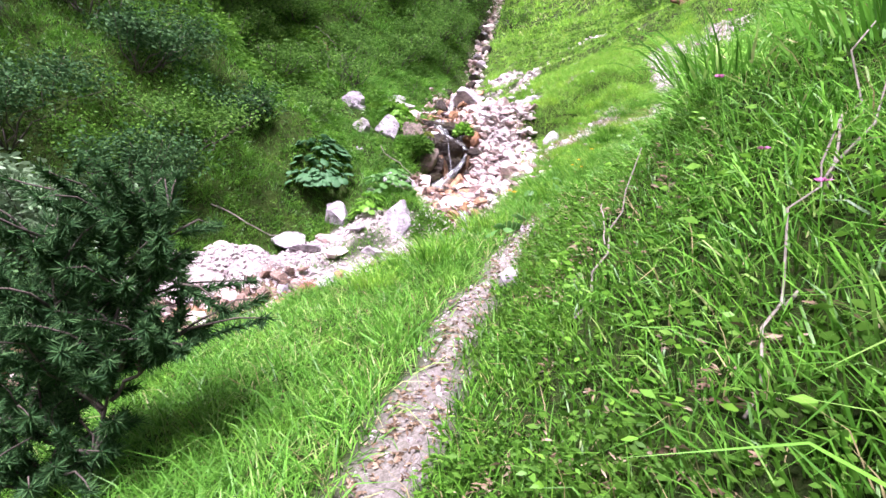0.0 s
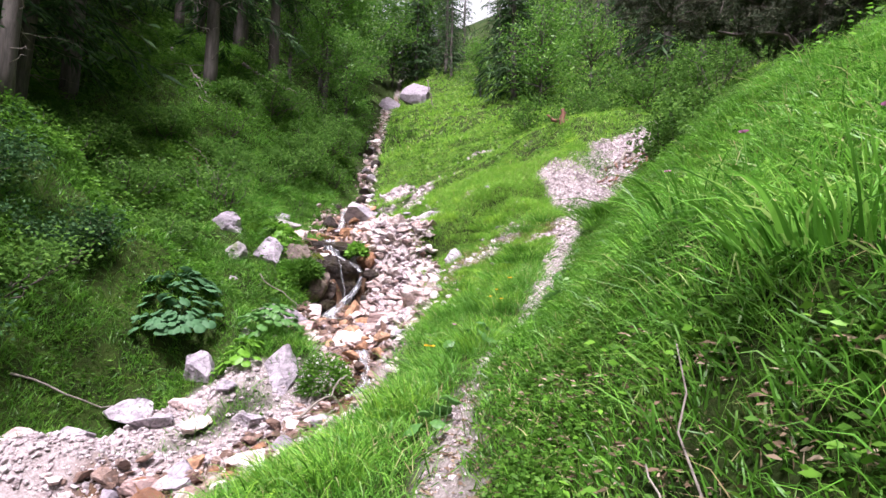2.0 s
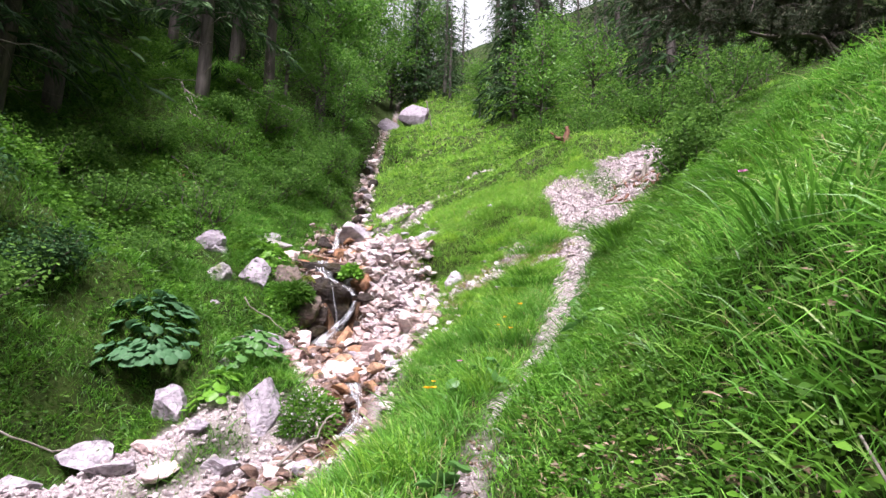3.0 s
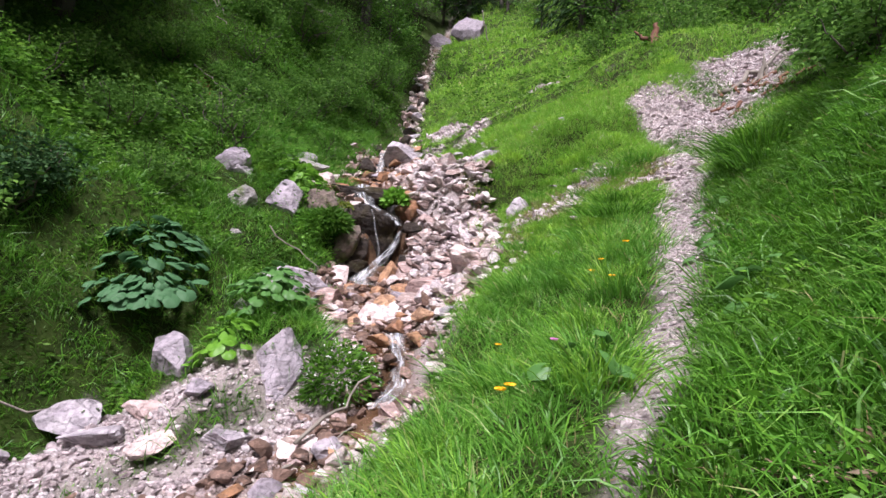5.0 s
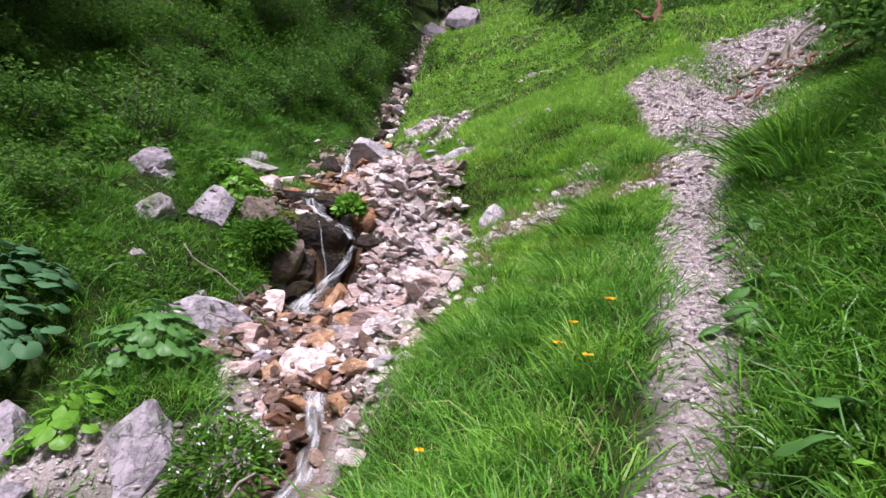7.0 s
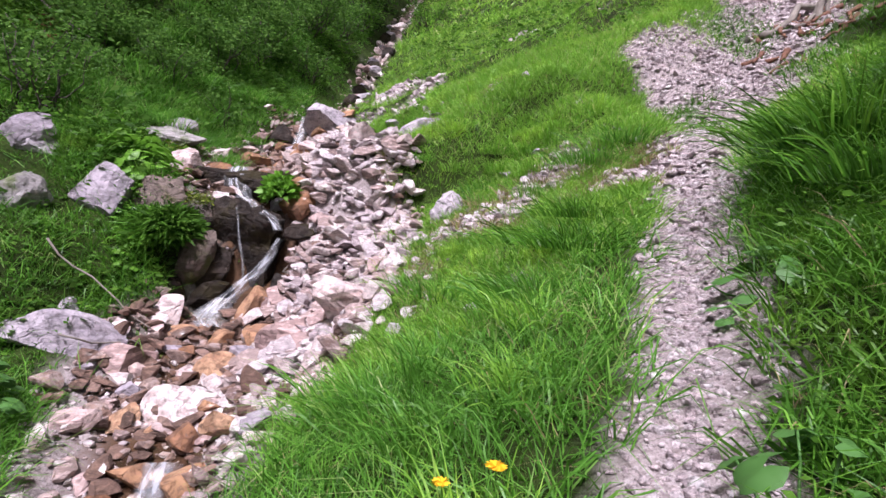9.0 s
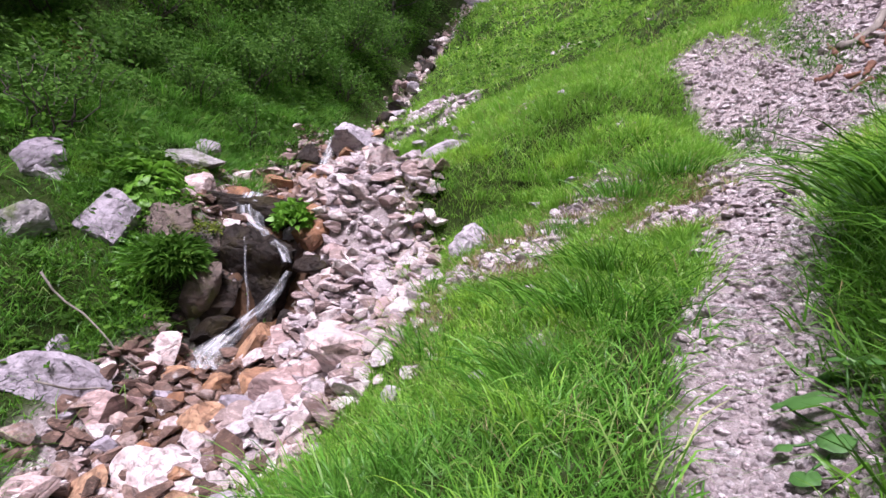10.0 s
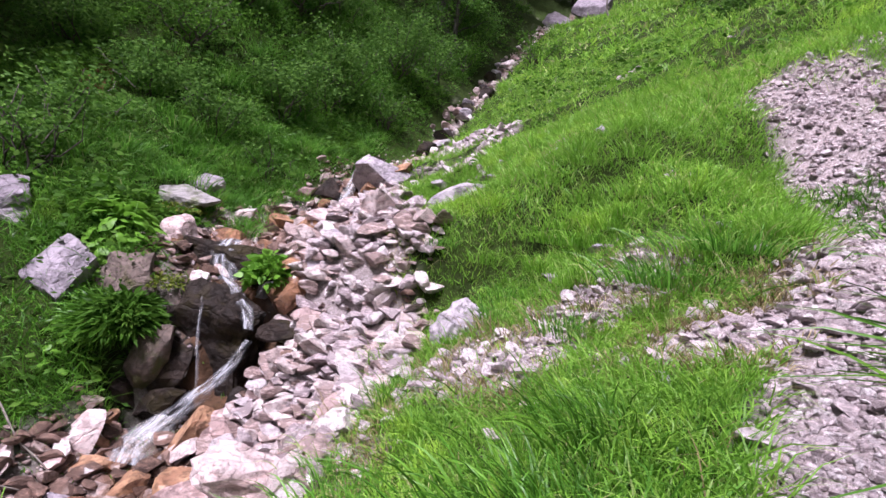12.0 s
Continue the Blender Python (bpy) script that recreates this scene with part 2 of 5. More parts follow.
def stony(name, stops, tint, lichen=None, rough=.85, per_object=True, scale=7.0, wet=False, gloss=.4):
    """Limestone: mottled, veined, with a tone of its own for each stone."""
    m, nt, p = material(name)
    geo = nt.nodes.new("ShaderNodeNewGeometry")
    src = nt.nodes.new("ShaderNodeObjectInfo").outputs["Random"] if per_object else geo.outputs["Random Per Island"]
    base = ramp(nt, src, stops)
    pos = geo.outputs["Position"]
    grain = noise_of(nt, scale, 8, .65, pos)
    mp = nt.nodes.new("ShaderNodeMapping")
    mp.inputs["Rotation"].default_value, mp.inputs["Scale"].default_value = (.6, .4, .3), (1, 1, 5)
    nt.links.new(pos, mp.inputs[0])
    streak = noise_of(nt, scale * .5, 7, .7, mp.outputs[0])
    c = blend(nt, base, tint, ramp(nt, grain, [(.45, (0, 0, 0)), (.6, (.75, .75, .75))]))
    c = blend(nt, c, tuple(min(1, v * 2.6) for v in tint), ramp(nt, streak, [(.5, (0, 0, 0)), (.62, (.7, .7, .7))]))
    c = blend(nt, c, (.09, .08, .075), ramp(nt, noise_of(nt, scale * 4, 6, .7, pos), [(.56, (0, 0, 0)), (.72, (.6, .6, .6))]))
    if lichen:
        c = blend(nt, c, lichen, ramp(nt, noise_of(nt, 2.6, 5, .6, pos), [(.52, (0, 0, 0)), (.62, (.85, .85, .85))]))
    nt.links.new(c, p.inputs["Base Color"])
    p.inputs["Roughness"].default_value = rough
    p.inputs["Specular IOR Level"].default_value = gloss
    if wet:
        p.inputs["Coat Weight"].default_value, p.inputs["Coat Roughness"].default_value = .22, .2
    vor = nt.nodes.new("ShaderNodeTexVoronoi")
    vor.feature, vor.inputs["Scale"].default_value = "DISTANCE_TO_EDGE", scale * 1.3
    warp = nt.nodes.new("ShaderNodeMixRGB")
    warp.blend_type, warp.inputs[0].default_value = "ADD", .25
    nt.links.new(pos, warp.inputs[1])
    nt.links.new(grain, warp.inputs[2])
    nt.links.new(warp.outputs[0], vor.inputs["Vector"])
    both = nt.nodes.new("ShaderNodeMath")
    both.operation = "MULTIPLY_ADD"
    nt.links.new(noise_of(nt, scale * 3, 9, .7, pos), both.inputs[0])
    both.inputs[1].default_value = 1.0
    nt.links.new(ramp(nt, vor.outputs[0], [(0, (0, 0, 0)), (.08, (.35, .35, .35))]), both.inputs[2])
    relief(nt, p, both.outputs[0], .8, .035)
    return m


GRASS = leafy("meadow grass", [(0, (.035, .12, .014)), (.35, (.1, .29, .03)), (.8, (.17, .41, .05)), (.94, (.28, .45, .11)), (1, (.42, .42, .2))], .45, .42, (.075, .22, .024))
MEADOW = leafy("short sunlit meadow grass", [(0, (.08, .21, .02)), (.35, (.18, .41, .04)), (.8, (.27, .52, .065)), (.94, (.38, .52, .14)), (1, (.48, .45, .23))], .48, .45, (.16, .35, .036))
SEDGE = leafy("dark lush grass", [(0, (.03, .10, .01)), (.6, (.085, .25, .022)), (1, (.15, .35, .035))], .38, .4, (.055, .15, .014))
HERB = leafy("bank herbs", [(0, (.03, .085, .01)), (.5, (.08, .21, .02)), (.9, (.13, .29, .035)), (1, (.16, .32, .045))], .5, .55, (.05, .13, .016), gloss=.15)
SHRUBLEAF = leafy("low shrub leaves", [(0, (.04, .1, .018)), (.6, (.08, .185, .03)), (1, (.14, .28, .05))], .48, .6, gloss=.1)
GREYLEAF = leafy("grey-green willow leaves", [(0, (.08, .14, .07)), (1, (.18, .27, .15))], .25, .5)
BROADLEAF = leafy("butterbur leaves", [(0, (.04, .12, .03)), (.6, (.075, .19, .045)), (1, (.12, .27, .06))], .3, .45)
BLUELEAF = leafy("blue-green butterbur leaves", [(0, (.035, .1, .04)), (.6, (.065, .16, .07)), (1, (.11, .23, .11))], .3, .6, gloss=.2)
FRESHLEAF = leafy("fresh bright leaves", [(0, (.08, .22, .02)), (1, (.16, .36, .035))], .4, .45)
MOSS = leafy("yellow-green moss", [(0, (.07, .11, .012)), (.6, (.14, .19, .02)), (1, (.22, .26, .04))], .25, .7)
STRAW = leafy("dry grass", [(0, (.16, .13, .06)), (.6, (.28, .23, .11)), (1, (.4, .34, .18))], .3, .6)
NEEDLE = leafy("spruce needles", [(0, (.022, .05, .02)), (.6, (.045, .095, .035)), (1, (.08, .15, .055))], .2, .65, gloss=.1)
PINENEEDLE = leafy("mountain pine needles", [(0, (.018, .05, .018)), (.6, (.035, .09, .03)), (1, (.07, .14, .05))], .2, .65, gloss=.08)
GREYNEEDLE = leafy("greyish old pine needles", [(0, (.03, .045, .025)), (.6, (.06, .075, .045)), (1, (.11, .11, .075))], .2, .7, gloss=.08)
LITTER = leafy("dry brown litter", [(0, (.09, .055, .035)), (.6, (.2, .14, .09)), (1, (.34, .27, .2))], .1, .8)
BEECH = leafy("beech leaves", [(0, (.05, .14, .02)), (.5, (.09, .23, .03)), (1, (.16, .33, .05))], .45, .45)
YELLOW = leafy("yellow petals", [(0, (.8, .42, .01)), (1, (.9, .55, .02))], .3)
WHITE = leafy("white petals", [(0, (.75, .76, .72)), (1, (.85, .85, .82))], .3)
PINK = leafy("pink petals", [(0, (.5, .14, .36)), (1, (.62, .25, .5))], .3)
ROCK = stony("grey limestone", [(0, (.23, .2, .23)), (.5, (.34, .3, .34)), (1, (.47, .43, .46))], (.15, .13, .15), scale=6)
ROCKMOSS = stony("limestone with moss", [(0, (.26, .24, .24)), (1, (.38, .36, .35))], (.17, .16, .16), (.08, .11, .025))
WHITESTONE = stony("pale stones", [(0, (.26, .17, .155)), (.35, (.46, .34, .325)), (.7, (.66, .56, .55)), (.9, (.78, .72, .71)), (1, (.42, .25, .18))], (.27, .195, .185))
ORANGESTONE = stony("rust-stained stones", [(0, (.18, .08, .04)), (.5, (.36, .19, .095)), (1, (.5, .31, .19))], (.12, .06, .035), wet=True)
STREAMSTONE = stony("mixed stream stones", [(0, (.16, .1, .085)), (.3, (.4, .3, .275)), (.6, (.6, .52, .505)), (1, (.82, .77, .76))], (.3, .23, .22), per_object=False, scale=16, wet=True)
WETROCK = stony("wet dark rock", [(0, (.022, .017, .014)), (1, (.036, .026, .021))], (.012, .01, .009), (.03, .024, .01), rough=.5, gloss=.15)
WETSTONE = stony("wet brown stream stones", [(0, (.06, .035, .026)), (.4, (.17, .1, .075)), (.8, (.32, .21, .17)), (1, (.5, .4, .37))], (.13, .08, .06), per_object=False, scale=16, wet=True)
BROWNROCK = stony("brown weathered rock", [(0, (.1, .075, .062)), (1, (.2, .155, .135))], (.06, .045, .038), (.07, .075, .02))
GRAVEL = stony("loose gravel", [(0, (.24, .19, .195)), (.4, (.46, .39, .4)), (.8, (.66, .6, .615)), (1, (.78, .73, .74))], (.34, .28, .29), per_object=False, scale=20)


def wood(name, a, b, scale=9.0):
    m, nt, p = material(name)
    tc = nt.nodes.new("ShaderNodeTexCoord")
    mp = nt.nodes.new("ShaderNodeMapping")
    mp.inputs["Scale"].default_value = (1, 1, .15)
    nt.links.new(tc.outputs["Object"], mp.inputs[0])
    n = noise_of(nt, scale, 8, .7, mp.outputs[0])
    nt.links.new(ramp(nt, n, [(.35, a), (.68, b)]), p.inputs["Base Color"])
    p.inputs["Roughness"].default_value = .85
    relief(nt, p, n, .7, .02)
    return m


BARK = wood("spruce bark", (.035, .03, .026), (.12, .105, .092))
DARKBARK = wood("dark pine bark", (.03, .024, .02), (.09, .07, .058))
DEADWOOD = wood("bleached dead wood", (.1, .085, .07), (.26, .23, .2))
REDWOOD = wood("rotten red wood", (.07, .028, .016), (.17, .075, .04))


def ground_material():
    """Dark soil and litter, pale grit where the ground is bare, rust-brown in the stream bed, by two zones stored on the mesh."""
    m, nt, p = material("mountain ground")
    at = nt.nodes.new("ShaderNodeAttribute")
    at.attribute_name = "zone"
    sep = nt.nodes.new("ShaderNodeSeparateColor")
    nt.links.new(at.outputs["Color"], sep.inputs[0])
    n1, n2, n3 = noise_of(nt, 3, 6), noise_of(nt, 30, 6, .7), noise_of(nt, 95, 4, .7)
    soil = blend(nt, ramp(nt, n1, [(.35, (.014, .024, .006)), (.55, (.026, .045, .009)), (.75, (.035, .062, .011))]), (.05, .038, .02), ramp(nt, n2, [(.55, (0, 0, 0)), (.75, (.8, .8, .8))]))
    grit = blend(nt, ramp(nt, n2, [(.3, (.18, .145, .14)), (.55, (.36, .31, .31)), (.75, (.54, .5, .5))]), (.08, .065, .055), ramp(nt, n3, [(.5, (0, 0, 0)), (.7, (.75, .75, .75))]))
    bed = blend(nt, ramp(nt, n1, [(.35, (.045, .026, .015)), (.6, (.12, .07, .042)), (.75, (.22, .15, .11))]), (.035, .026, .02), ramp(nt, n2, [(.5, (0, 0, 0)), (.7, (.8, .8, .8))]))
    earth = blend(nt, (.2, .085, .045), (.1, .05, .03), n2)
    c = blend(nt, soil, grit, sep.outputs[0])
    c = blend(nt, c, bed, sep.outputs[1])
    c = blend(nt, c, earth, sep.outputs[2])
    nt.links.new(c, p.inputs["Base Color"])
    p.inputs["Roughness"].default_value = .95
    p.inputs["Specular IOR Level"].default_value = .08
    relief(nt, p, n2, .9, .03)
    return m


GROUND = ground_material()


def water_material(name, white):
    m, nt, p = material(name)
    n = noise_of(nt, 14, 5, .6)
    p.inputs["Base Color"].default_value = (.75, .72, .7, 1) if not white else (.7, .73, .78, 1)
    p.inputs["Roughness"].default_value = .06 if not white else .3
    p.inputs["IOR"].default_value = 1.33
    relief(nt, p, n, .5, .03)
    clear = nt.nodes.new("ShaderNodeBsdfTransparent")
    clear.inputs[0].default_value = (.93, .9, .86, 1)
    mix = nt.nodes.new("ShaderNodeMixShader")
    if white:
        uvn = nt.nodes.new("ShaderNodeUVMap")
        uvn.uv_map = "flow"
        mp = nt.nodes.new("ShaderNodeMapping")
        mp.inputs["Scale"].default_value = (26, 4, 1)
        nt.links.new(uvn.outputs[0], mp.inputs[0])
        brim = nt.nodes.new("ShaderNodeUVMap")
        brim.uv_map = "brim"
        sep = nt.nodes.new("ShaderNodeSeparateXYZ")
        nt.links.new(brim.outputs[0], sep.inputs[0])
        fade = nt.nodes.new("ShaderNodeMath")
        fade.operation = "MULTIPLY"
        nt.links.new(ramp(nt, sep.outputs[0], [(0, (0, 0, 0)), (.3, (.85, .85, .85)), (.7, (.85, .85, .85)), (1, (0, 0, 0))]), fade.inputs[1])
        nt.links.new(fade.outputs[0], mix.inputs[0])
        nt.links.new(ramp(nt, noise_of(nt, 1, 4, .55, mp.outputs[0]), [(.38, (.03, .03, .03)), (.72, (.62, .62, .62))]), fade.inputs[0])
    else:
        fr = nt.nodes.new("ShaderNodeFresnel")
        fr.inputs[0].default_value = 1.33
        gloss = nt.nodes.new("ShaderNodeBsdfGlossy")
        gloss.inputs["Roughness"].default_value = .08
        b = nt.nodes.new("ShaderNodeBump")
        b.inputs["Strength"].default_value, b.inputs["Distance"].default_value = .6, .04
        nt.links.new(n, b.inputs["Height"])
        nt.links.new(b.outputs[0], gloss.inputs["Normal"])
        nt.links.new(b.outputs[0], fr.inputs["Normal"])
        nt.links.new(fr.outputs[0], mix.inputs[0])
        p = gloss
    nt.links.new(clear.outputs[0], mix.inputs[1])
    nt.links.new(p.outputs[0], mix.inputs[2])
    nt.links.new(mix.outputs[0], nt.nodes["Material Output"].inputs[0])
    return m


WATER = water_material("clear stream water", False)
FOAM = water_material("falling white water", True)


# ---- mesh helpers ----
def mesh_np(name, verts, tris, mat, smooth_faces=False):
    me = bpy.data.meshes.new(name)
    verts, tris = np.asarray(verts, np.float32).reshape(-1, 3), np.asarray(tris, np.int32).reshape(-1, 3)
    me.vertices.add(len(verts))
    me.vertices.foreach_set("co", verts.ravel())
    me.loops.add(tris.size)
    me.loops.foreach_set("vertex_index", tris.ravel())
    me.polygons.add(len(tris))
    me.polygons.foreach_set("loop_start", np.arange(0, tris.size, 3, dtype=np.int32))
    me.polygons.foreach_set("use_smooth", np.full(len(tris), smooth_faces))
    me.materials.append(mat)
    me.update(calc_edges=True)
    return me


def part(name, me, parent=None, label="", m=None):
    ob = new(name, me)
    if m is not None:
        ob.matrix_basis = m
    if parent is not None:
        ob.parent = parent
    if label:
        ob["label"] = label
    return ob


def thing(name, label, category, m, group="", kind=""):
    return tagged(part(name, None, None, "", m), label, category, group, kind)


def unit(v):
    return v / np.maximum(np.linalg.norm(v, axis=-1, keepdims=True), 1e-9)


def blades(base, way, length, width, droop, segs=3, belly=.0):
    """Many tapering strips: from base along way, bending over towards the ground. Returns verts, tris. belly > 0 widens the middle, as in a leaf."""
    base, way = np.asarray(base, float), unit(np.asarray(way, float))
    n = len(base)
    length, width, droop = (np.broadcast_to(np.asarray(a, float), (n,)) for a in (length, width, droop))
    flat = way * (1, 1, 0) + rng.normal(0, .25, (n, 3)) * (1, 1, 0)
    flat = unit(flat + 1e-6)
    across = unit(np.cross(way, rng.normal(0, 1, (n, 3))))
    rows, t = [], np.linspace(0, 1, segs + 1)
    for k, u in enumerate(t):
        c = base + way * (length * u)[:, None] * (1 - .25 * droop[:, None] * u) + flat * (length * droop * .55 * u ** 2)[:, None]
        c[:, 2] -= length * droop * .62 * u ** 2.2
        w = width * ((1 - u) ** .6 if not belly else (belly * math.sin(math.pi * min(u + .06, 1)) + .1 * (1 - u))) * .5
        if k < segs:
            rows += [c - across * w[:, None], c + across * w[:, None]]
        else:
            rows.append(c)
    v = np.stack(rows, 1)
    per = 2 * segs + 1
    f = []
    for k in range(segs - 1):
        a = 2 * k
        f += [(a, a + 1, a + 3), (a, a + 3, a + 2)]
    f.append((per - 3, per - 2, per - 1))
    tris = (np.arange(n)[:, None, None] * per + np.array(f)[None]).reshape(-1, 3)
    return v.reshape(-1, 3), tris


def join(pieces):
    vs, ts, k = [], [], 0
    for v, t in pieces:
        vs.append(v)
        ts.append(t + k)
        k += len(v)
    return np.concatenate(vs), np.concatenate(ts)


def tube(points, radii, sides=7):
    """A bent, tapering round stick through points."""
    P = np.asarray(points, float)
    T = unit(np.gradient(P, axis=0))
    ref = np.array([.31, .17, .93]) if abs(T[0, 2]) < .8 else np.array([1., .2, 0])
    A = unit(np.cross(T, ref))
    B = np.cross(T, A)
    ang = np.linspace(0, 2 * math.pi, sides, endpoint=False)
    ring = P[:, None] + np.asarray(radii)[:, None, None] * (A[:, None] * np.cos(ang)[None, :, None] + B[:, None] * np.sin(ang)[None, :, None])
    n = len(P)
    t = []
    for i in range(n - 1):
        for j in range(sides):
            a, b = i * sides + j, i * sides + (j + 1) % sides
            t += [(a, b, b + sides), (a, b + sides, a + sides)]
    for j in range(1, sides - 1):
        t += [(0, j + 1, j), ((n - 1) * sides, (n - 1) * sides + j, (n - 1) * sides + j + 1)]
    return ring.reshape(-1, 3), np.array(t)


def stick(a, b, r0, r1, sag=.1, wobble=.03, n=7, sides=6):
    u = np.linspace(0, 1, n)[:, None]
    p = np.asarray(a, float) * (1 - u) + np.asarray(b, float) * u
    L = np.linalg.norm(np.asarray(b, float) - np.asarray(a, float))
    p[:, 2] -= sag * L * (4 * u[:, 0] * (1 - u[:, 0]))
    p[1:-1] += rng.normal(0, wobble * L, (n - 2, 3))
    return tube(p, np.linspace(r0, r1, n), sides)


ICO = {}
for level in (1, 2, 3, 4, 5):
    bm = bmesh.new()
    bmesh.ops.create_icosphere(bm, subdivisions=level, radius=1)
    bm.verts.ensure_lookup_table()
    ICO[level] = (np.array([v.co[:] for v in bm.verts]), np.array([[v.index for v in f.verts] for f in bm.faces]))
    bm.free()


def rock_shape(level, size, cuts=9, rough=.06, seed=0, keen=(.42, .8)):
    """An angular stone: a ball cut by planes, then roughened."""
    r = np.random.default_rng(seed)
    v, t = ICO[level][0].copy(), ICO[level][1]
    for _ in range(cuts):
        nrm = unit(r.normal(0, 1, 3))
        k = r.uniform(*keen)
        over = np.maximum(v @ nrm - k, 0)
        v -= over[:, None] * nrm
    if rough:
        o = r.uniform(0, 50, 3)
        d = np.array([noise.fractal(Vector(p * 2.2 + o), .8, 2.1, 5) for p in v])
        v *= (1 + rough * d)[:, None]
    v = v - (v.max(0) + v.min(0)) / 2
    v = v / (v.max(0) - v.min(0)) * np.asarray(size)
    return v, t


def ground_z(x, y):
    return float(height(x, y)[0])


# ---- ground ----
def axis_steps(lo, a, b, hi, fine_step, grow):
    mid = np.arange(a, b, fine_step)
    up, s, v = [], fine_step, mid[-1]
    while v < hi:
        s *= grow
        v += s
        up.append(v)
    down, s, v = [], fine_step, a
    while v > lo:
        s *= grow
        v -= s
        down.append(v)
    return np.concatenate([down[::-1], mid, up])


gx, gy = axis_steps(-260, -6.5, 8.5, 260, .085, 1.08), axis_steps(-200, -1.0, 19, 320, .085, 1.07)
GX, GY = np.meshgrid(gx, gy)
gz = height(GX.ravel(), GY.ravel())
nx, ny = len(gx), len(gy)
ids = np.arange(nx * ny).reshape(ny, nx)
q = np.stack([ids[:-1, :-1], ids[:-1, 1:], ids[1:, 1:], ids[1:, :-1]], -1).reshape(-1, 4)
ground_mesh = mesh_np("ground", np.stack([GX.ravel(), GY.ravel(), gz], 1), np.concatenate([q[:, [0, 1, 2]], q[:, [0, 2, 3]]]), GROUND, True)
zone = np.zeros((nx * ny, 4), np.float32)
gd, gside, gbed, ghalf, gsy = near_stream(GX.ravel(), GY.ravel())
zone[:, 0] = bare(GX.ravel(), GY.ravel()) * np.interp(GY.ravel(), [3, 6.5], [.55, 1])
zone[:, 1] = smooth(.25, -.1, gd - ghalf * np.where(gsy > 17.5, .6, 1) + .15 * (gsy > 17.5) + .2 * lattice(GX.ravel(), GY.ravel(), .4, 15)) * (gsy < 60)
zone[:, 2] = smooth(.45, .75, bump(GX.ravel(), GY.ravel(), -5.3, 15.2, .9, .5) + .8 * bump(GX.ravel(), GY.ravel(), -3.9, 15.6, .35, .3) + .25 * lattice(GX.ravel(), GY.ravel(), .4, 16))
zone[:, 3] = 1
ground_mesh.color_attributes.new("zone", "FLOAT_COLOR", "POINT").data.foreach_set("color", zone.ravel())
tagged(part("ground", ground_mesh), "steep alpine valley ground with soil and pale grit", "ground", kind="structure")

haze, hn, hp = material("bright overcast sky")
hp.inputs["Base Color"].default_value = (0, 0, 0, 1)
hp.inputs["Emission Color"].default_value, hp.inputs["Emission Strength"].default_value = (.96, 1, .98, 1), .5
tagged(part("backdrop", mesh_np("backdrop", [(-120, 319, 60), (300, 319, 60), (300, 319, 420), (-120, 319, 420)], [(0, 1, 2), (0, 2, 3)], haze)), "bright white overcast sky beyond the valley head", "sky", kind="structure")

# ---- water ----
run = resample(STREAM[1:-2], .06)
run = run[(run[:, 1] > 1.5) & (run[:, 1] < 32)]
tang = unit(np.gradient(run[:, :2], axis=0))
wv, wt = [], []
acr = 9
for k, (x, y, z, h) in enumerate(run):
    w = h * (.62 + .12 * math.sin(k * .31) + .1 * math.sin(k * .13 + 1))
    if 8.6 < y < 10.0 or y > 12.6:
        w *= .45
    for j in range(acr):
        o = (j / (acr - 1) * 2 - 1) * w
        wv.append((x + tang[k, 1] * o, y - tang[k, 0] * o, z + .055 - .02 * (o / w) ** 2 + .008 * math.sin(k * .9 + j)))
for k in range(len(run) - 1):
    for j in range(acr - 1):
        a = k * acr + j
        wt += [(a, a + 1, a + acr + 1), (a, a + acr + 1, a + acr)]
tagged(part("water", mesh_np("water", wv, wt, WATER, True)), "clear shallow mountain stream over rusty stones", "water", kind="structure")


def fall(label, nodes, width, sheets, seed):
    """White water running down: a few thin wavering sheets along nodes, torn into streaks by their material."""
    r = np.random.default_rng(seed)
    P = np.array(nodes, float)
    s = np.concatenate([[0], np.cumsum(np.linalg.norm(np.diff(P, axis=0), axis=1))])
    n, cols = max(int(s[-1] / .03), 8), 9
    u = np.linspace(0, s[-1], n)
    c = np.stack([np.interp(u, s, P[:, k]) for k in range(3)], 1)
    for _ in range(3):
        c[1:-1] = (c[:-2] + c[2:] + 2 * c[1:-1]) / 4
    wd = np.interp(u, s, width)
    vs, ts, uv, brim = [], [], [], []
    for k in range(sheets):
        ph = r.uniform(0, 6.28, 3)
        for i in range(n):
            for j in range(cols):
                o = (j / (cols - 1) * 2 - 1)
                w = 1.05 * wd[i] * (1 - .12 * k) * (1 + .12 * math.sin(u[i] * 7 + ph[0]) + .06 * math.sin(u[i] * 17 + ph[1]))
                bulge = .02 * (1 - o * o) + .006 * math.sin(o * 5 + u[i] * 24 + ph[2]) + .012 * k
                vs.append((c[i, 0] + o * w * .6 + .006 * math.sin(u[i] * 11 + ph[1]), c[i, 1] - bulge * 1.2, c[i, 2] + bulge))
                uv.append((o * w * .6 + 3.7 * k + seed, u[i]))
                brim.append((o * .5 + .5, u[i]))
        b = k * n * cols
        for i in range(n - 1):
            for j in range(cols - 1):
                a = b + i * cols + j
                ts += [(a, a + 1, a + cols + 1), (a, a + cols + 1, a + cols)]
    me = mesh_np("waterfall", vs, ts, FOAM, True)
    for layer, values in (("flow", uv), ("brim", brim)):
        me.uv_layers.new(name=layer).data.foreach_set("uv", np.array(values, np.float32)[np.array(ts).ravel()].ravel())
    return tagged(part("waterfall", me), label, "waterfall", kind="structure")


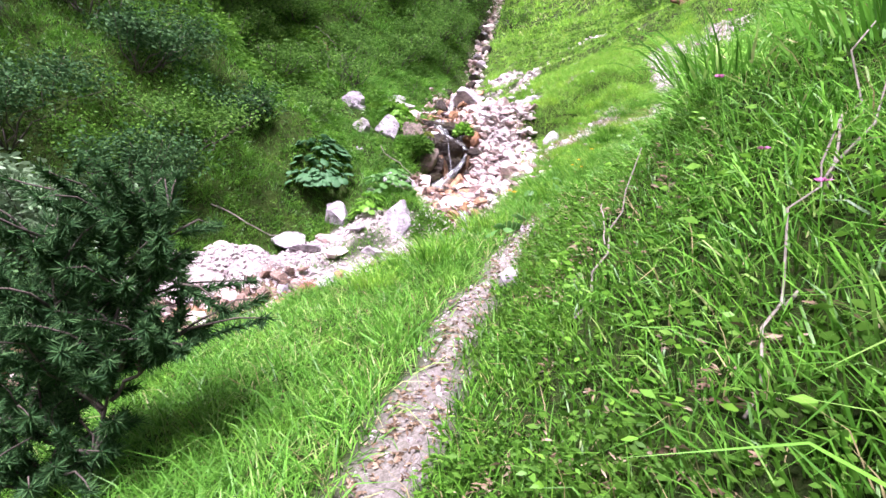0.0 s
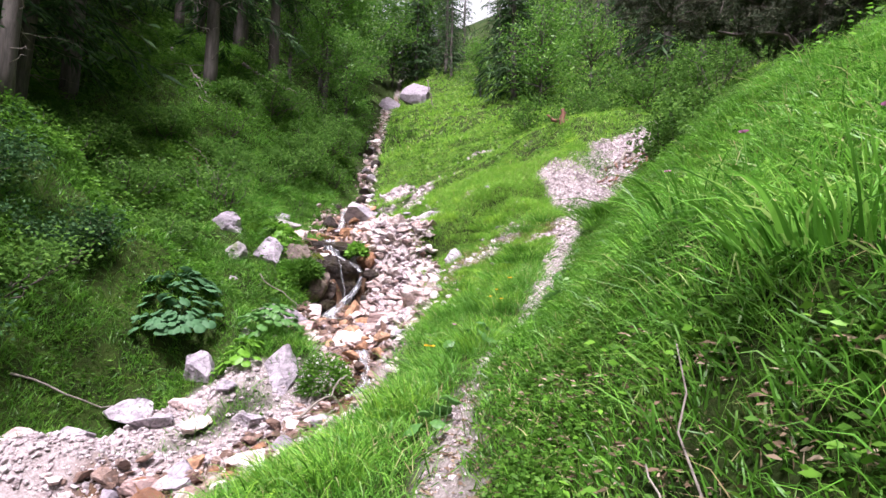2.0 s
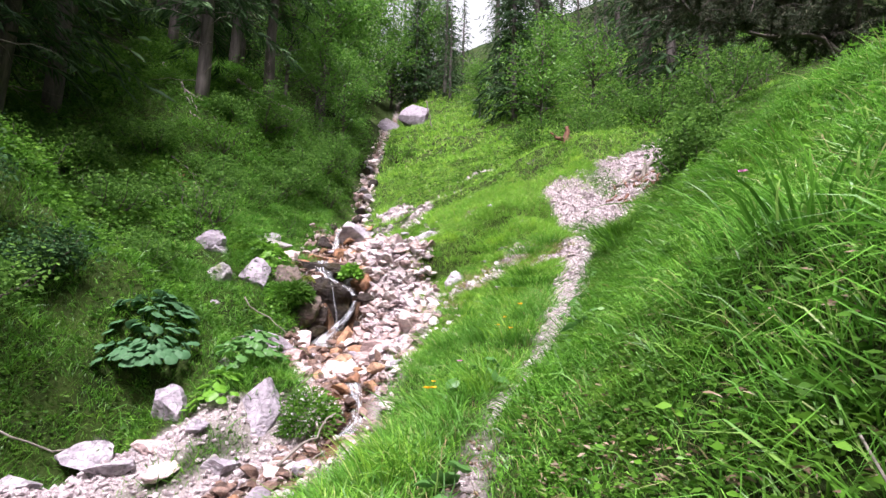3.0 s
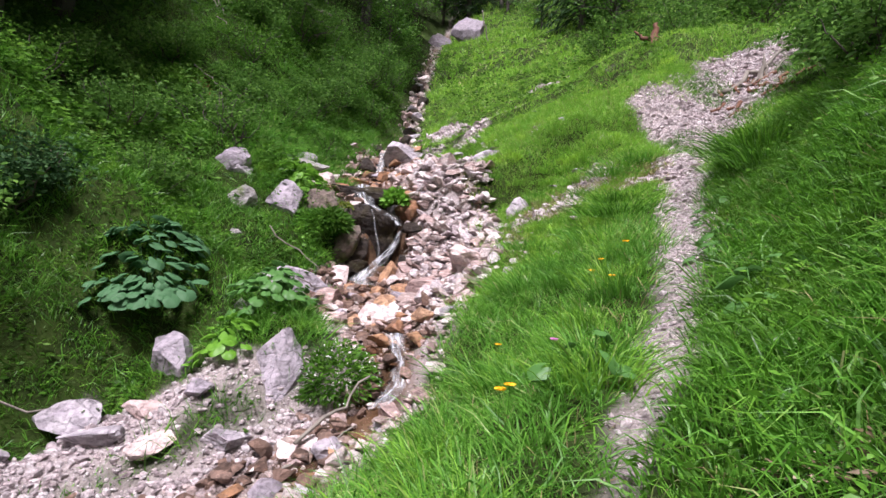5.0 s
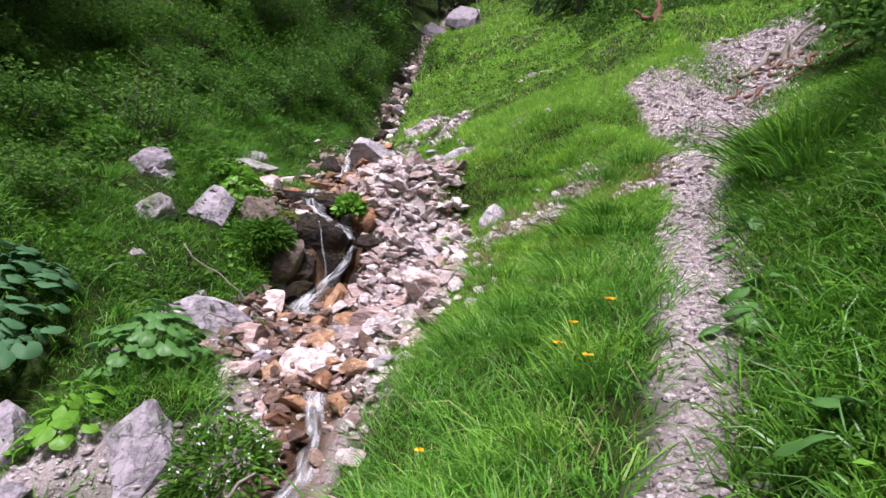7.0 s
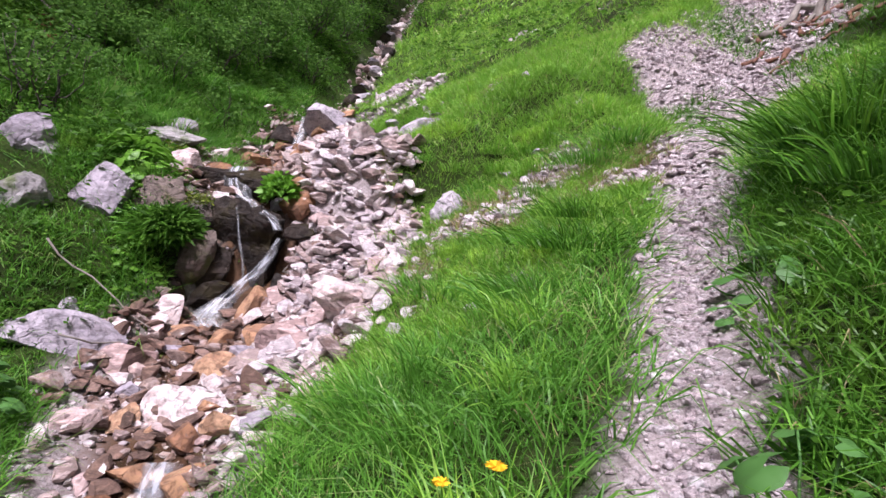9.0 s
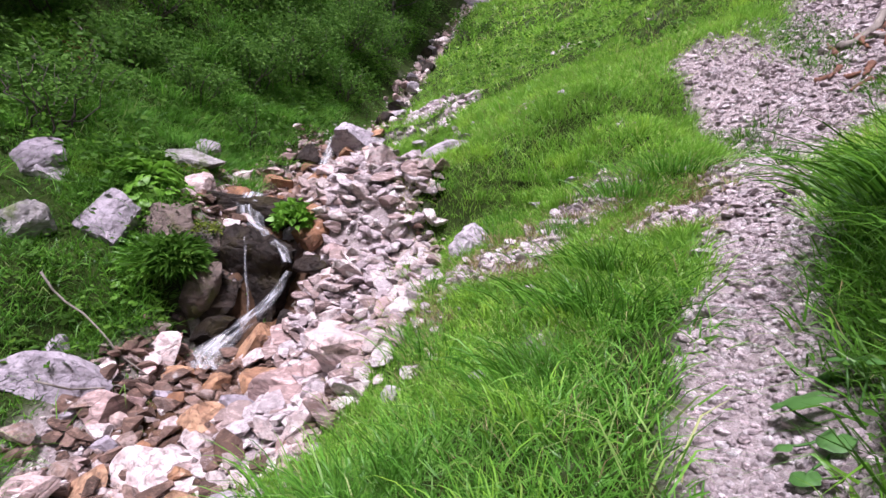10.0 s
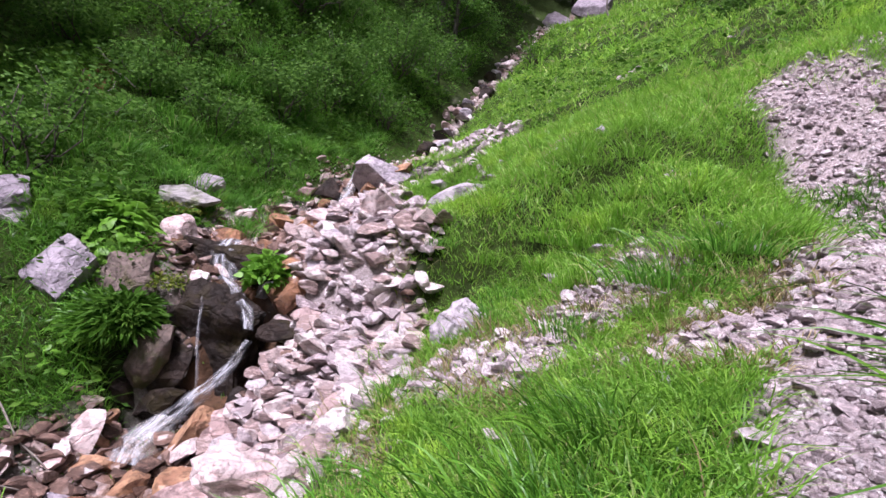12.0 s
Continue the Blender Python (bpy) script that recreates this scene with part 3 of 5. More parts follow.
# ---- rocks ----
def rock(name, label, x, y, size, turn=0.0, tip=(0, 0), mat=None, sink=.22, seed=0, level=4, group="", z=None, cuts=9, rough=.09):
    v, t = rock_shape(level, size, cuts=cuts, rough=rough, seed=seed)
    z = (ground_z(x, y) if z is None else z) + size[2] * (.5 - sink)
    ob = part(name, mesh_np(name, v, t, mat or ROCK, False), None, "", pose(x, y, z, tip[0], tip[1], turn))
    return tagged(ob, label, "rock", group)


BIG = "boulders along the stream"
rock("boulder", "pale grey angular limestone boulder among herbs", -1.54, 12.95, (.68, .65, .78), 20, (0, 10), ROCK, .5, 11, z=3.02, group=BIG, level=5, rough=.08, cuts=15)
rock("boulder", "small grey limestone boulder half in grass", -1.98, 12.0, (.58, .48, .5), 50, (10, 0), ROCKMOSS, .5, 12, z=2.3, group=BIG, level=5, rough=.08, cuts=15)
rock("boulder", "rounded purple-grey boulder beside the upper fall", 0.5, 16.8, (1.05, .8, .8), 0, (0, -12), ROCK, .5, 13, z=4.6, group=BIG, level=5, rough=.08, cuts=15)
rock("boulder", "upright grey rock set into the grassy bank", 2.48, 12.72, (.46, .42, .66), -20, (-8, 12), ROCK, .5, 24, z=2.98, group=BIG, level=5, rough=.14, cuts=12)
rock("boulder", "large whitish streaked limestone boulder on the gravel", -.78, 9.42, (.78, .66, 1.1), 30, (0, 14), ROCK, .5, 15, z=.88, group=BIG, level=5, rough=.08, cuts=15)
rock("boulder", "grey limestone boulder below broad leaves", -1.85, 9.7, (.52, .46, .55), -15, (0, 0), ROCK, .5, 16, z=1.02, group=BIG, level=5, rough=.08, cuts=15)
rock("boulder", "rounded pinkish boulder below the waterfall", 0.93, 11.92, (.78, .72, .66), 10, (0, 0), WHITESTONE, .5, 17, z=1.58, group=BIG, level=5, rough=.08, cuts=15)
rock("boulder", "flat white boulder in the stream", .25, 10.8, (.62, .45, .34), -12, (6, 0), WHITESTONE, .2, 18, group=BIG)
rock("boulder", "orange rust-stained boulder at the foot of the waterfall", .3, 12.56, (.36, .36, .66), 25, (0, 22), ORANGESTONE, .5, 19, z=1.78, group=BIG)
rock("boulder", "slanting orange and white slab beside the stream", 1.45, 11.7, (1.15, .8, .5), 35, (0, 28), WHITESTONE, .35, 20, group=BIG)
rock("boulder", "long purple-grey slab half under grass", -1.12, 11.5, (1.2, .55, .5), 4, (0, 14), ROCK, .5, 21, z=1.74, group=BIG, level=5, cuts=12)
rock("boulder", "purple-grey slab between the broad leaves", -1.5, 10.38, (.85, .5, .46), -14, (0, -10), ROCK, .5, 22, z=1.36, group=BIG, level=5, cuts=12)
rock("boulder", "small pale rock beside the broad leaves", -2.15, 11.2, (.32, .3, .26), 30, (0, 0), ROCK, .5, 41, z=1.92, group=BIG)
rock("boulder", "grey rock above the mossy slab", -1.62, 15.2, (.6, .45, .36), 10, (0, 0), ROCK, .5, 42, z=4.12, group=BIG)
rock("boulder", "rounded grey rock above the mossy slab", -2.1, 15.0, (.5, .42, .36), 60, (0, 0), ROCK, .5, 43, z=4.02, group=BIG)
rock("boulder", "grey rock below the mossy slab", -1.75, 14.05, (.48, .4, .4), 80, (0, 0), ROCKMOSS, .5, 44, z=3.4, group=BIG)
rock("boulder", "weathered grey rock beside the pale boulder", -2.35, 13.15, (.75, .55, .6), 25, (0, 8), ROCK, .5, 45, z=3.4, group=BIG, level=5, cuts=12)
rock("boulder", "broken grey rock below the pale boulder", -1.98, 12.78, (.6, .5, .5), 100, (0, 0), ROCK, .5, 46, z=2.6, group=BIG, level=5, cuts=12)
rock("boulder", "grey rock half under herbs", -2.4, 13.1, (.55, .5, .55), 40, (0, 10), ROCK, .5, 36, group=BIG)
rock("boulder", "brownish rock below the grey boulder", -2.1, 12.5, (.6, .5, .5), 70, (0, 0), ROCKMOSS, .5, 37, group=BIG)
rock("boulder", "low dark grey rock on the sandy bench", -2.65, 9.25, (.7, .5, .45), 0, (0, 0), ROCK, .3, 23, group=BIG)
rock("boulder", "flat mossy slab on the bank", -1.5, 14.75, (1.0, .6, .35), -25, (0, 10), ROCKMOSS, .25, 24, group=BIG)
rock("boulder", "white rock on top of the ledge", -1.0, 13.95, (.5, .45, .45), 0, (0, 0), WHITESTONE, .2, 25, group=BIG)
rock("boulder", "long grey rock showing through the turf", 2.2, 14.4, (1.0, .4, .35), 35, (0, -18), ROCK, .3, 26, group=BIG)
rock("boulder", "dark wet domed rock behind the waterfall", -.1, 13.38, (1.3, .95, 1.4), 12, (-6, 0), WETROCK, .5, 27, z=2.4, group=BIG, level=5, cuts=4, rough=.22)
rock("boulder", "brown weathered rock beside the waterfall", -.43, 12.95, (.42, .4, .72), -25, (0, 12), BROWNROCK, .5, 28, z=2.35, group=BIG)
rock("boulder", "overhanging mossy rock under hanging grass", -1.08, 13.2, (1.05, .8, 1.1), 15, (0, 0), BROWNROCK, .5, 38, z=2.75, group=BIG, cuts=7, rough=.16)
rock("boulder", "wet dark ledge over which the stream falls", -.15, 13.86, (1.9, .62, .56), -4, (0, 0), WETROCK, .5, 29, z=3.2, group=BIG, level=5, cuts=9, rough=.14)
rock("boulder", "mossy brown rock beside the ledge", 1.1, 13.78, (.56, .5, .58), 20, (0, 0), WETROCK, .5, 30, z=3.3, group=BIG)
rock("boulder", "small red-brown rock under the leafy plant", .6, 13.52, (.52, .42, .42), 0, (0, 0), ORANGESTONE, .5, 35, z=3.02, group=BIG)
rock("boulder", "dark rock step under the upper fall", -.35, 16.95, (.9, .7, 1.0), 10, (0, 0), WETROCK, .25, 31, z=3.8, group=BIG)
rock("boulder", "big pale boulder far up the valley", 5.4, 44, (2.6, 2.2, 2.9), 20, (0, 0), ROCK, .25, 32, group=BIG)
rock("boulder", "rounded grey boulder far up the stream", 3.1, 43, (2.0, 1.6, 1.8), 0, (0, 0), ROCK, .25, 33, group=BIG)
rock("boulder", "pale stone beside the trodden path", .6, 3.42, (.14, .13, .18), 20, (0, 15), ROCK, .25, 34, group=BIG)

# Lines the recess; its near-black colour stands in for the shade there.
rock("boulder", "near-black rock wall for the shaded recess beside the waterfall", -.5, 13.2, (.95, .6, 1.0), -10, (0, 0), WETROCK, .5, 39, z=2.2, group=BIG, cuts=6, rough=.2)
rock("boulder", "brown mossy rock at the end of the ledge", -.95, 13.72, (.6, .5, .6), 30, (0, 0), BROWNROCK, .5, 40, z=3.1, group=BIG)
ur = np.random.default_rng(77)
for k in range(34):
    y = 17.6 + 13 * (k / 34) ** 1.2
    x = float(np.interp(y, STREAM[:, 1], STREAM[:, 0])) + ur.normal(0, .22)
    q = ur.uniform(.22, .62)
    rock("boulder", ("pale rock in the upper stream", "dark wet rock in the upper stream", "grey rock in the upper stream")[k % 3], x, y, (q, q * .8, q * ur.uniform(.5, .9)), ur.uniform(0, 360), (ur.uniform(-15, 15), 0), (WHITESTONE, WETROCK, ROCK)[k % 3], .3, 740 + k, level=3, group="rocks of the upper stream", cuts=11)
for k, (x, y, a, b) in enumerate([(-2.25, 8.85, .6, .4), (-1.65, 8.7, .5, .34), (-2.95, 8.55, .55, .4), (-1.95, 9.2, .42, .3), (-1.05, 8.75, .4, .34), (-3.4, 8.15, .5, .36), (-1.4, 9.05, .36, .26), (-.35, 8.65, .46, .36), (-.05, 8.5, .4, .32)]):
    rock("boulder", "flat pale slab half buried in the sandy bench", x, y, (a, b, .2), k * 53, (k * 7 % 16 - 8, 0), (ROCK, WHITESTONE)[k % 2], .35, 790 + k, level=4, group="slabs of the sandy bench", cuts=10)
FOOT = "rusty rocks below the waterfall"
# Dark rocks at x -.72 and -.3 fill the recess, standing for its shade.
for k, (x, y, z, a, b, c, m) in enumerate([(-.62, 12.62, 1.78, .34, .3, .26, ORANGESTONE), (-.95, 12.55, 1.86, .4, .3, .28, ORANGESTONE), (-.42, 12.4, 1.7, .3, .28, .24, ORANGESTONE), (-.75, 12.25, 1.72, .42, .34, .3, WHITESTONE), (-.3, 12.15, 1.62, .4, .3, .22, ORANGESTONE), (.12, 12.05, 1.6, .34, .28, .22, ORANGESTONE), (-1.2, 12.35, 1.85, .4, .34, .3, ROCK), (-1.35, 11.95, 1.85, .5, .4, .34, ROCK), (-.8, 11.85, 1.62, .36, .3, .26, ORANGESTONE),
                                           (.55, 12.85, 2.05, .3, .26, .3, WETROCK), (.62, 12.6, 1.95, .34, .3, .34, WHITESTONE), (.72, 13.1, 2.45, .34, .3, .22, WHITESTONE), (.66, 13.25, 2.7, .4, .3, .2, WETROCK), (.95, 13.35, 2.85, .4, .34, .22, WHITESTONE), (-.72, 13.0, 1.95, .5, .4, .36, WETROCK), (-.3, 12.95, 1.9, .5, .36, .4, WETROCK)]):
    rock("boulder", {"rust-stained stones": "wet rusty rock below the waterfall", "pale stones": "pale angular rock beside the waterfall", "grey limestone": "grey rock beside the rusty stones", "wet dark rock": "dark wet rock of the fall, some put in for recess shade"}[m.name], x, y, (a, b, c), k * 47, (k * 13 % 30 - 15, 0), m, .5, 700 + k, level=3, group=FOOT, z=z, cuts=11)

shapes = []
for i in range(12):
    v, t = rock_shape(3, (1, random.uniform(.65, .95), random.uniform(.4, .75)), 12, .05, 100 + i, (.3, .66))
    shapes.append([mesh_np("stone", v, t, m) for m in (WHITESTONE, ORANGESTONE, ROCK)])


def scatter(n, x0, x1, y0, y1, weight, seed):
    """About n places, thinned by weight(x, y)."""
    r = np.random.default_rng(seed)
    x, y = r.uniform(x0, x1, n), r.uniform(y0, y1, n)
    k = r.uniform(0, 1, n) < weight(x, y)
    return x[k], y[k]


def stone_weight(x, y):
    d, side, _, half, sy = near_stream(x, y)
    reach = np.where(side > 0, np.interp(sy, [6, 8.6, 9.4, 11, 12.5, 15, 17, 25], [.8, .15, .2, .9, 1.3, 1.0, .4, .3]), np.interp(sy, [6, 7.5, 9, 10, 11, 13, 20], [.2, .1, .1, .3, .5, .4, .3]))
    fallway = np.clip(1.3 * bump(x, y, -.1, 13.2, .5, .42) + 1.1 * bump(x, y, -.08, 12.6, .22, .3) + 1.1 * bump(x, y, .35, 13.3, .3, .35) + bump(x, y, -.6, 12.9, .4, .25) + 1.1 * bump(x, y, .45, 9.5, .16, .7), 0, 1)
    return smooth(reach + .2, reach - .2, d - half) * (1 - fallway)


sx, sy_ = scatter(4200, -5, 3, 5, 19, stone_weight, 21)
order = np.argsort((sy_ > 17) * 1.0 + (sy_ < 6) * .5 + rng.uniform(0, 1, len(sx)))[:295]
sx, sy_ = sx[order], sy_[order]
sd, sside, sbed, shalf, ssy = near_stream(sx, sy_)
szs = height(sx, sy_, False)
for i in range(len(sx)):
    s = float(np.clip(rng.lognormal(-1.55, .42), .1, .46))
    wetness = sd[i] < shalf[i] * .9
    kind_i = int(rng.choice([0, 1, 2], p=[.25, .6, .15] if wetness else [.8, .08, .12]))
    ob = part("stone", shapes[int(rng.integers(12))][kind_i], None, "", pose(sx[i], sy_[i], szs[i] + s * rng.uniform(.1, .3), *rng.uniform(-28, 28, 2), rng.uniform(0, 360)) @ Matrix.Diagonal((s, s, s, 1)))
    tagged(ob, ("pale angular stone in the stream rubble", "wet rust-coloured stone in the stream", "grey stone in the stream rubble")[kind_i], "stone", "stones of the stream")


tx, ty = scatter(400, 1.6, 4.4, 10.2, 16.5, lambda x, y: (1 - bare(x, y)) * (near_stream(x, y)[0] > 1.2) * .2, 44)
for i in range(min(len(tx), 14)):
    s = float(rng.uniform(.1, .3))
    tagged(part("stone", shapes[int(rng.integers(12))][2], None, "", pose(tx[i], ty[i], ground_z(tx[i], ty[i]) - s * .05, *rng.uniform(-25, 25, 2), rng.uniform(0, 360)) @ Matrix.Diagonal((s, s, s, 1))), "grey stone half sunk in the turf", "stone", "stones in the turf")


def loose(name, label, x, y, lo, hi, seed, mat=GRAVEL):
    """Loose small stones as one mesh."""
    r = np.random.default_rng(seed)
    n = len(x)
    v0, t0 = ICO[1]
    s = lo + (hi - lo) * r.uniform(0, 1, n) ** 3
    V = v0[None] * r.uniform(.6, 1.25, (n, len(v0), 1))
    V = V * (s[:, None] * r.uniform(.45, 1, (n, 3)))[:, None, :] * .5
    a = r.uniform(0, 6.28, n)
    c, sn = np.cos(a)[:, None], np.sin(a)[:, None]
    V = np.stack([V[..., 0] * c - V[..., 1] * sn, V[..., 0] * sn + V[..., 1] * c, V[..., 2] * .8], -1)
    V += np.stack([x, y, height(x, y) + s * .12], 1)[:, None]
    T = (np.arange(n)[:, None, None] * len(v0) + t0[None]).reshape(-1, 3)
    return tagged(part(name, mesh_np(name, V, T, mat)), label, "gravel", kind="stuff")


def rubble(name, label, x, y, lo, hi, seed, mat=GRAVEL, pile=.15):
    """Angular stones of hand size as one mesh."""
    r = np.random.default_rng(seed)
    kinds = [rock_shape(2, (1, r.uniform(.6, .95), r.uniform(.3, .65)), 12, .035, 500 + k, (.34, .68)) for k in range(14)]
    z = height(x, y)
    pieces = []
    for i in range(len(x)):
        v, t = kinds[int(r.integers(14))]
        s = lo + (hi - lo) * r.uniform(0, 1) ** 2
        m = np.array(Euler((r.normal(0, .35), r.normal(0, .35), r.uniform(0, 6.28))).to_matrix())
        pieces.append((v * s @ m.T + (x[i], y[i], z[i] + s * r.uniform(.05, .05 + 2 * pile)), t))
    return tagged(part(name, mesh_np(name, *join(pieces), mat)), label, "rubble", kind="stuff")


rx, ry = scatter(11000, -4.5, 3, 5, 18, lambda x, y: stone_weight(x, y) * np.where((y > 10.5) & (y < 15), 1, .6), 37)
ndist, _, _, nhalf, _ = near_stream(rx, ry)
# Wet stones of the run, plus a random dark share for shaded gaps between stones.
run_or_gap = (ndist < nhalf * .95) | (rx < -.35) | (rng.uniform(0, 1, len(rx)) < .28)
rubble("rubble", "wet brown stones in the stream run, and some as shaded gaps of the heap", rx[run_or_gap], ry[run_or_gap], .06, .26, 38, WETSTONE, .2)
rubble("rubble", "pale angular stones heaped along the stream", rx[~run_or_gap], ry[~run_or_gap], .06, .24, 48, STREAMSTONE, .2)
rx, ry = scatter(1700, .3, 2.2, 10.8, 15.4, lambda x, y: stone_weight(x, y) * (near_stream(x, y)[1] > 0), 45)
rubble("rubble", "pale slabs heaped beside the waterfall", rx, ry, .08, .34, 46, STREAMSTONE, .22)
rx, ry = scatter(1300, .7, 2.2, 10.8, 15.4, lambda x, y: stone_weight(x, y) * (near_stream(x, y)[1] > 0), 47)
rubble("rubble", "white slabs lying on the heap beside the waterfall", rx, ry, .1, .3, 48, GRAVEL, .3)
rx, ry = scatter(9000, -4.2, -.3, 7.6, 10.2, lambda x, y: bare(x, y) * (near_stream(x, y)[1] < 0), 49)
loose("gravel", "whitish grit and broken stones on the sandy bench", rx, ry, .02, .14, 50)
rx, ry = scatter(5000, 3, 9.5, 9.8, 16, lambda x, y: bare(x, y) * .5, 39)
rubble("rubble", "pale flat stones of the scree beside the mound", rx, ry, .05, .15, 40, pile=.1)
rx, ry = scatter(7500, .7, 6, 15, 21.5, lambda x, y: bare(x, y) * (near_stream(x, y)[0] > .5), 53)
rubble("rubble", "whitish stones on the bare strips of the upper meadow", rx, ry, .06, .24, 54, pile=.1)
rx, ry = scatter(2600, 1.8, 4.6, 10.9, 14.6, lambda x, y: bare(x, y) * .7 * (near_stream(x, y)[0] > 1.3), 57)
rubble("rubble", "pale stones lying on the eroded slope", rx, ry, .04, .16, 58, pile=.1)
rx, ry = scatter(60000, 3, 9.5, 9.5, 16, lambda x, y: bare(x, y) * .9, 41)
loose("gravel", "pale pinkish broken stones covering the scree", rx, ry, .025, .1, 42)
ry = rng.uniform(-.5, 10.5, 16000)
rx = path_at(ry)[0] + rng.normal(0, .22, len(ry))
keep = rng.uniform(0, 1, len(ry)) < bare(rx, ry) * np.interp(ry, [0, 4, 6.5, 9], [.06, .1, .5, 1])
loose("gravel", "small pale stones trodden into the path", rx[keep], ry[keep], .012, .065, 43)
gx1, gy1 = scatter(50000, -4, 9.5, .5, 17, lambda x, y: bare(x, y) * (near_stream(x, y)[0] > .2) * np.interp(y, [0, 4, 8, 10, 17], [.06, .15, .5, .8, .55]), 31)
loose("gravel", "pale grey and pinkish loose stones of path and scree", gx1, gy1, .012, .095, 32)
gx2, gy2 = scatter(24000, -5, 3, 5, 19, lambda x, y: stone_weight(x, y) * .8, 33)
loose("gravel", "pale rubble between the stones of the stream", gx2, gy2, .03, .16, 34, STREAMSTONE)
gx3, gy3 = scatter(5000, -1, 6, 18, 45, lambda x, y: stone_weight(x, y) * (near_stream(x, y)[0] < .4), 35)
loose("gravel", "pale rubble of the stream far up the valley", gx3, gy3, .08, .4, 36, STREAMSTONE)

fall("white water tumbling over the dark ledge", [(-.25, 13.85, 3.48), (-.22, 13.68, 3.36), (-.17, 13.58, 3.12), (.08, 13.45, 2.99), (.33, 13.22, 2.84), (.47, 13.05, 2.7)], [.3, .28, .24, .17, .12, .09], 1, 51)
fall("thread of water sliding down the dark domed rock", [(-.03, 13.05, 2.95), (.02, 12.95, 2.75), (.1, 12.86, 2.4), (.14, 12.84, 2.1)], [.03, .025, .025, .04], 1, 56)
fall("chute of water beside the dark rock", [(.48, 13.05, 2.6), (.4, 12.95, 2.4), (.26, 12.84, 2.2), (.12, 12.78, 2.04), (-.06, 12.7, 1.86)], [.08, .11, .14, .18, .26], 1, 52)
fall("foaming water at the foot of the waterfall", [(-.04, 12.72, 1.9), (-.14, 12.6, 1.76), (-.15, 12.45, 1.7), (-.02, 12.2, 1.69)], [.22, .32, .4, .36], 2, 53)
fall("narrow white chute beside the flowering cushion", [(.44, 10.1, 1.27), (.46, 9.9, 1.2), (.5, 9.55, .98), (.46, 9.2, .86), (.3, 8.9, .74)], [.2, .16, .16, .18, .2], 1, 54)
fall("small white fall beside the round boulder", [(.02, 17.0, 4.7), (0, 16.8, 4.5), (-.05, 16.5, 4.05)], [.16, .14, .18], 2, 55)


# ---- grass and herbs ----
def on_ground(x, y, seed, lift=0.0):
    return np.stack([x, y, height(x, y, False) - .01 + lift], 1)


def up_way(n, spread, r):
    w = r.normal(0, spread, (n, 3))
    w[:, 2] = 1
    return w


def side_of(x, y):
    return near_stream(x, y)[1]


def turf(label, n, box, weight, lo, hi, wide, droop, mat, seed, spread=.35, segs=2, tuft=0):
    """A sward of single blades; tuft > 0 gathers the blades in bunches of about that many."""
    r = np.random.default_rng(seed)
    if tuft:
        x, y = scatter(n // tuft, *box, weight, seed + 1)
        cnt = r.integers(max(tuft // 2, 1), int(tuft * 1.5) + 1, len(x))
        vig = np.repeat(r.uniform(.65, 1.2, len(x)), cnt)
        x, y = np.repeat(x, cnt), np.repeat(y, cnt)
        ox, oy = r.normal(0, .045, len(x)), r.normal(0, .045, len(x))
        way = np.stack([ox * 7, oy * 7, np.ones(len(x))], 1) + r.normal(0, .2, (len(x), 3))
        x, y = x + ox, y + oy
    else:
        x, y = scatter(n, *box, weight, seed + 1)
        way, vig = up_way(len(x), spread, r), 1
    L = (lo + (hi - lo) * r.uniform(0, 1, len(x))) * (1 + .35 * lattice(x, y, .8, seed)) * vig
    v, t = blades(on_ground(x, y, seed), way, L, wide * r.uniform(.6, 1.2, len(x)), droop * r.uniform(.4, 1.3, len(x)), segs)
    return tagged(part("grass", mesh_np("grass", v, t, mat, True)), label, "grass", kind="stuff")


def meadow_weight(x, y):
    d, side, _, half, _ = near_stream(x, y)
    return (side > 0) * (1 - bare(x, y)) * smooth(.1, .35, d - half)


def verge(x, y):
    px, _ = path_at(y)
    return np.clip(np.abs(x - px) / .55, .12, 1)


def right_low(x, y):
    px, _ = path_at(y)
    return meadow_weight(x, y) * smooth(0, .35, x - px) * smooth(1.6, .9, x - px)


turf("lush long bright green grass between path and stream", 150000, (-4.5, 4.2, -.5, 10.2), lambda x, y: meadow_weight(x, y) * verge(x, y) * (x < path_at(y)[0]), .22, .5, .010, .95, GRASS, 61, tuft=9)
turf("tall arching bright green grass on the slope above the path", 190000, (-.6, 7.5, -.8, 10.6), lambda x, y: meadow_weight(x, y) * verge(x, y) * (x > path_at(y)[0]) * np.clip((x - path_at(y)[0]) / 1.0, .25, 1) * np.where(y < 4.5, smooth(.65, 1.5, x - path_at(y)[0]) + .05, smooth(6.2, 5.0, y)), .15, .38, .009, .9, GRASS, 64, tuft=8)
# Rank grass; its dark tone also carries the shadow on this slope.
turf("rank dark green grass above the path, dark partly for shadow", 120000, (1.2, 6.5, 4.8, 10.4), lambda x, y: meadow_weight(x, y) * verge(x, y) * (x > path_at(y)[0]) * smooth(4.8, 5.6, y), .16, .4, .011, .95, SEDGE, 88, tuft=9)
turf("long light green grass tips on the slope above the path", 36000, (.8, 6, 1.0, 6.2), lambda x, y: meadow_weight(x, y) * smooth(.7, 1.4, x - path_at(y)[0]) * smooth(-.3, .3, lattice(x, y, .9, 185)), .22, .42, .009, 1.0, GRASS, 186, tuft=9)
turf("rough grass on the slope below the walk", 60000, (-5, 8, -7, -.6), lambda x, y: meadow_weight(x, y), .15, .35, .02, .8, GRASS, 188, tuft=7)
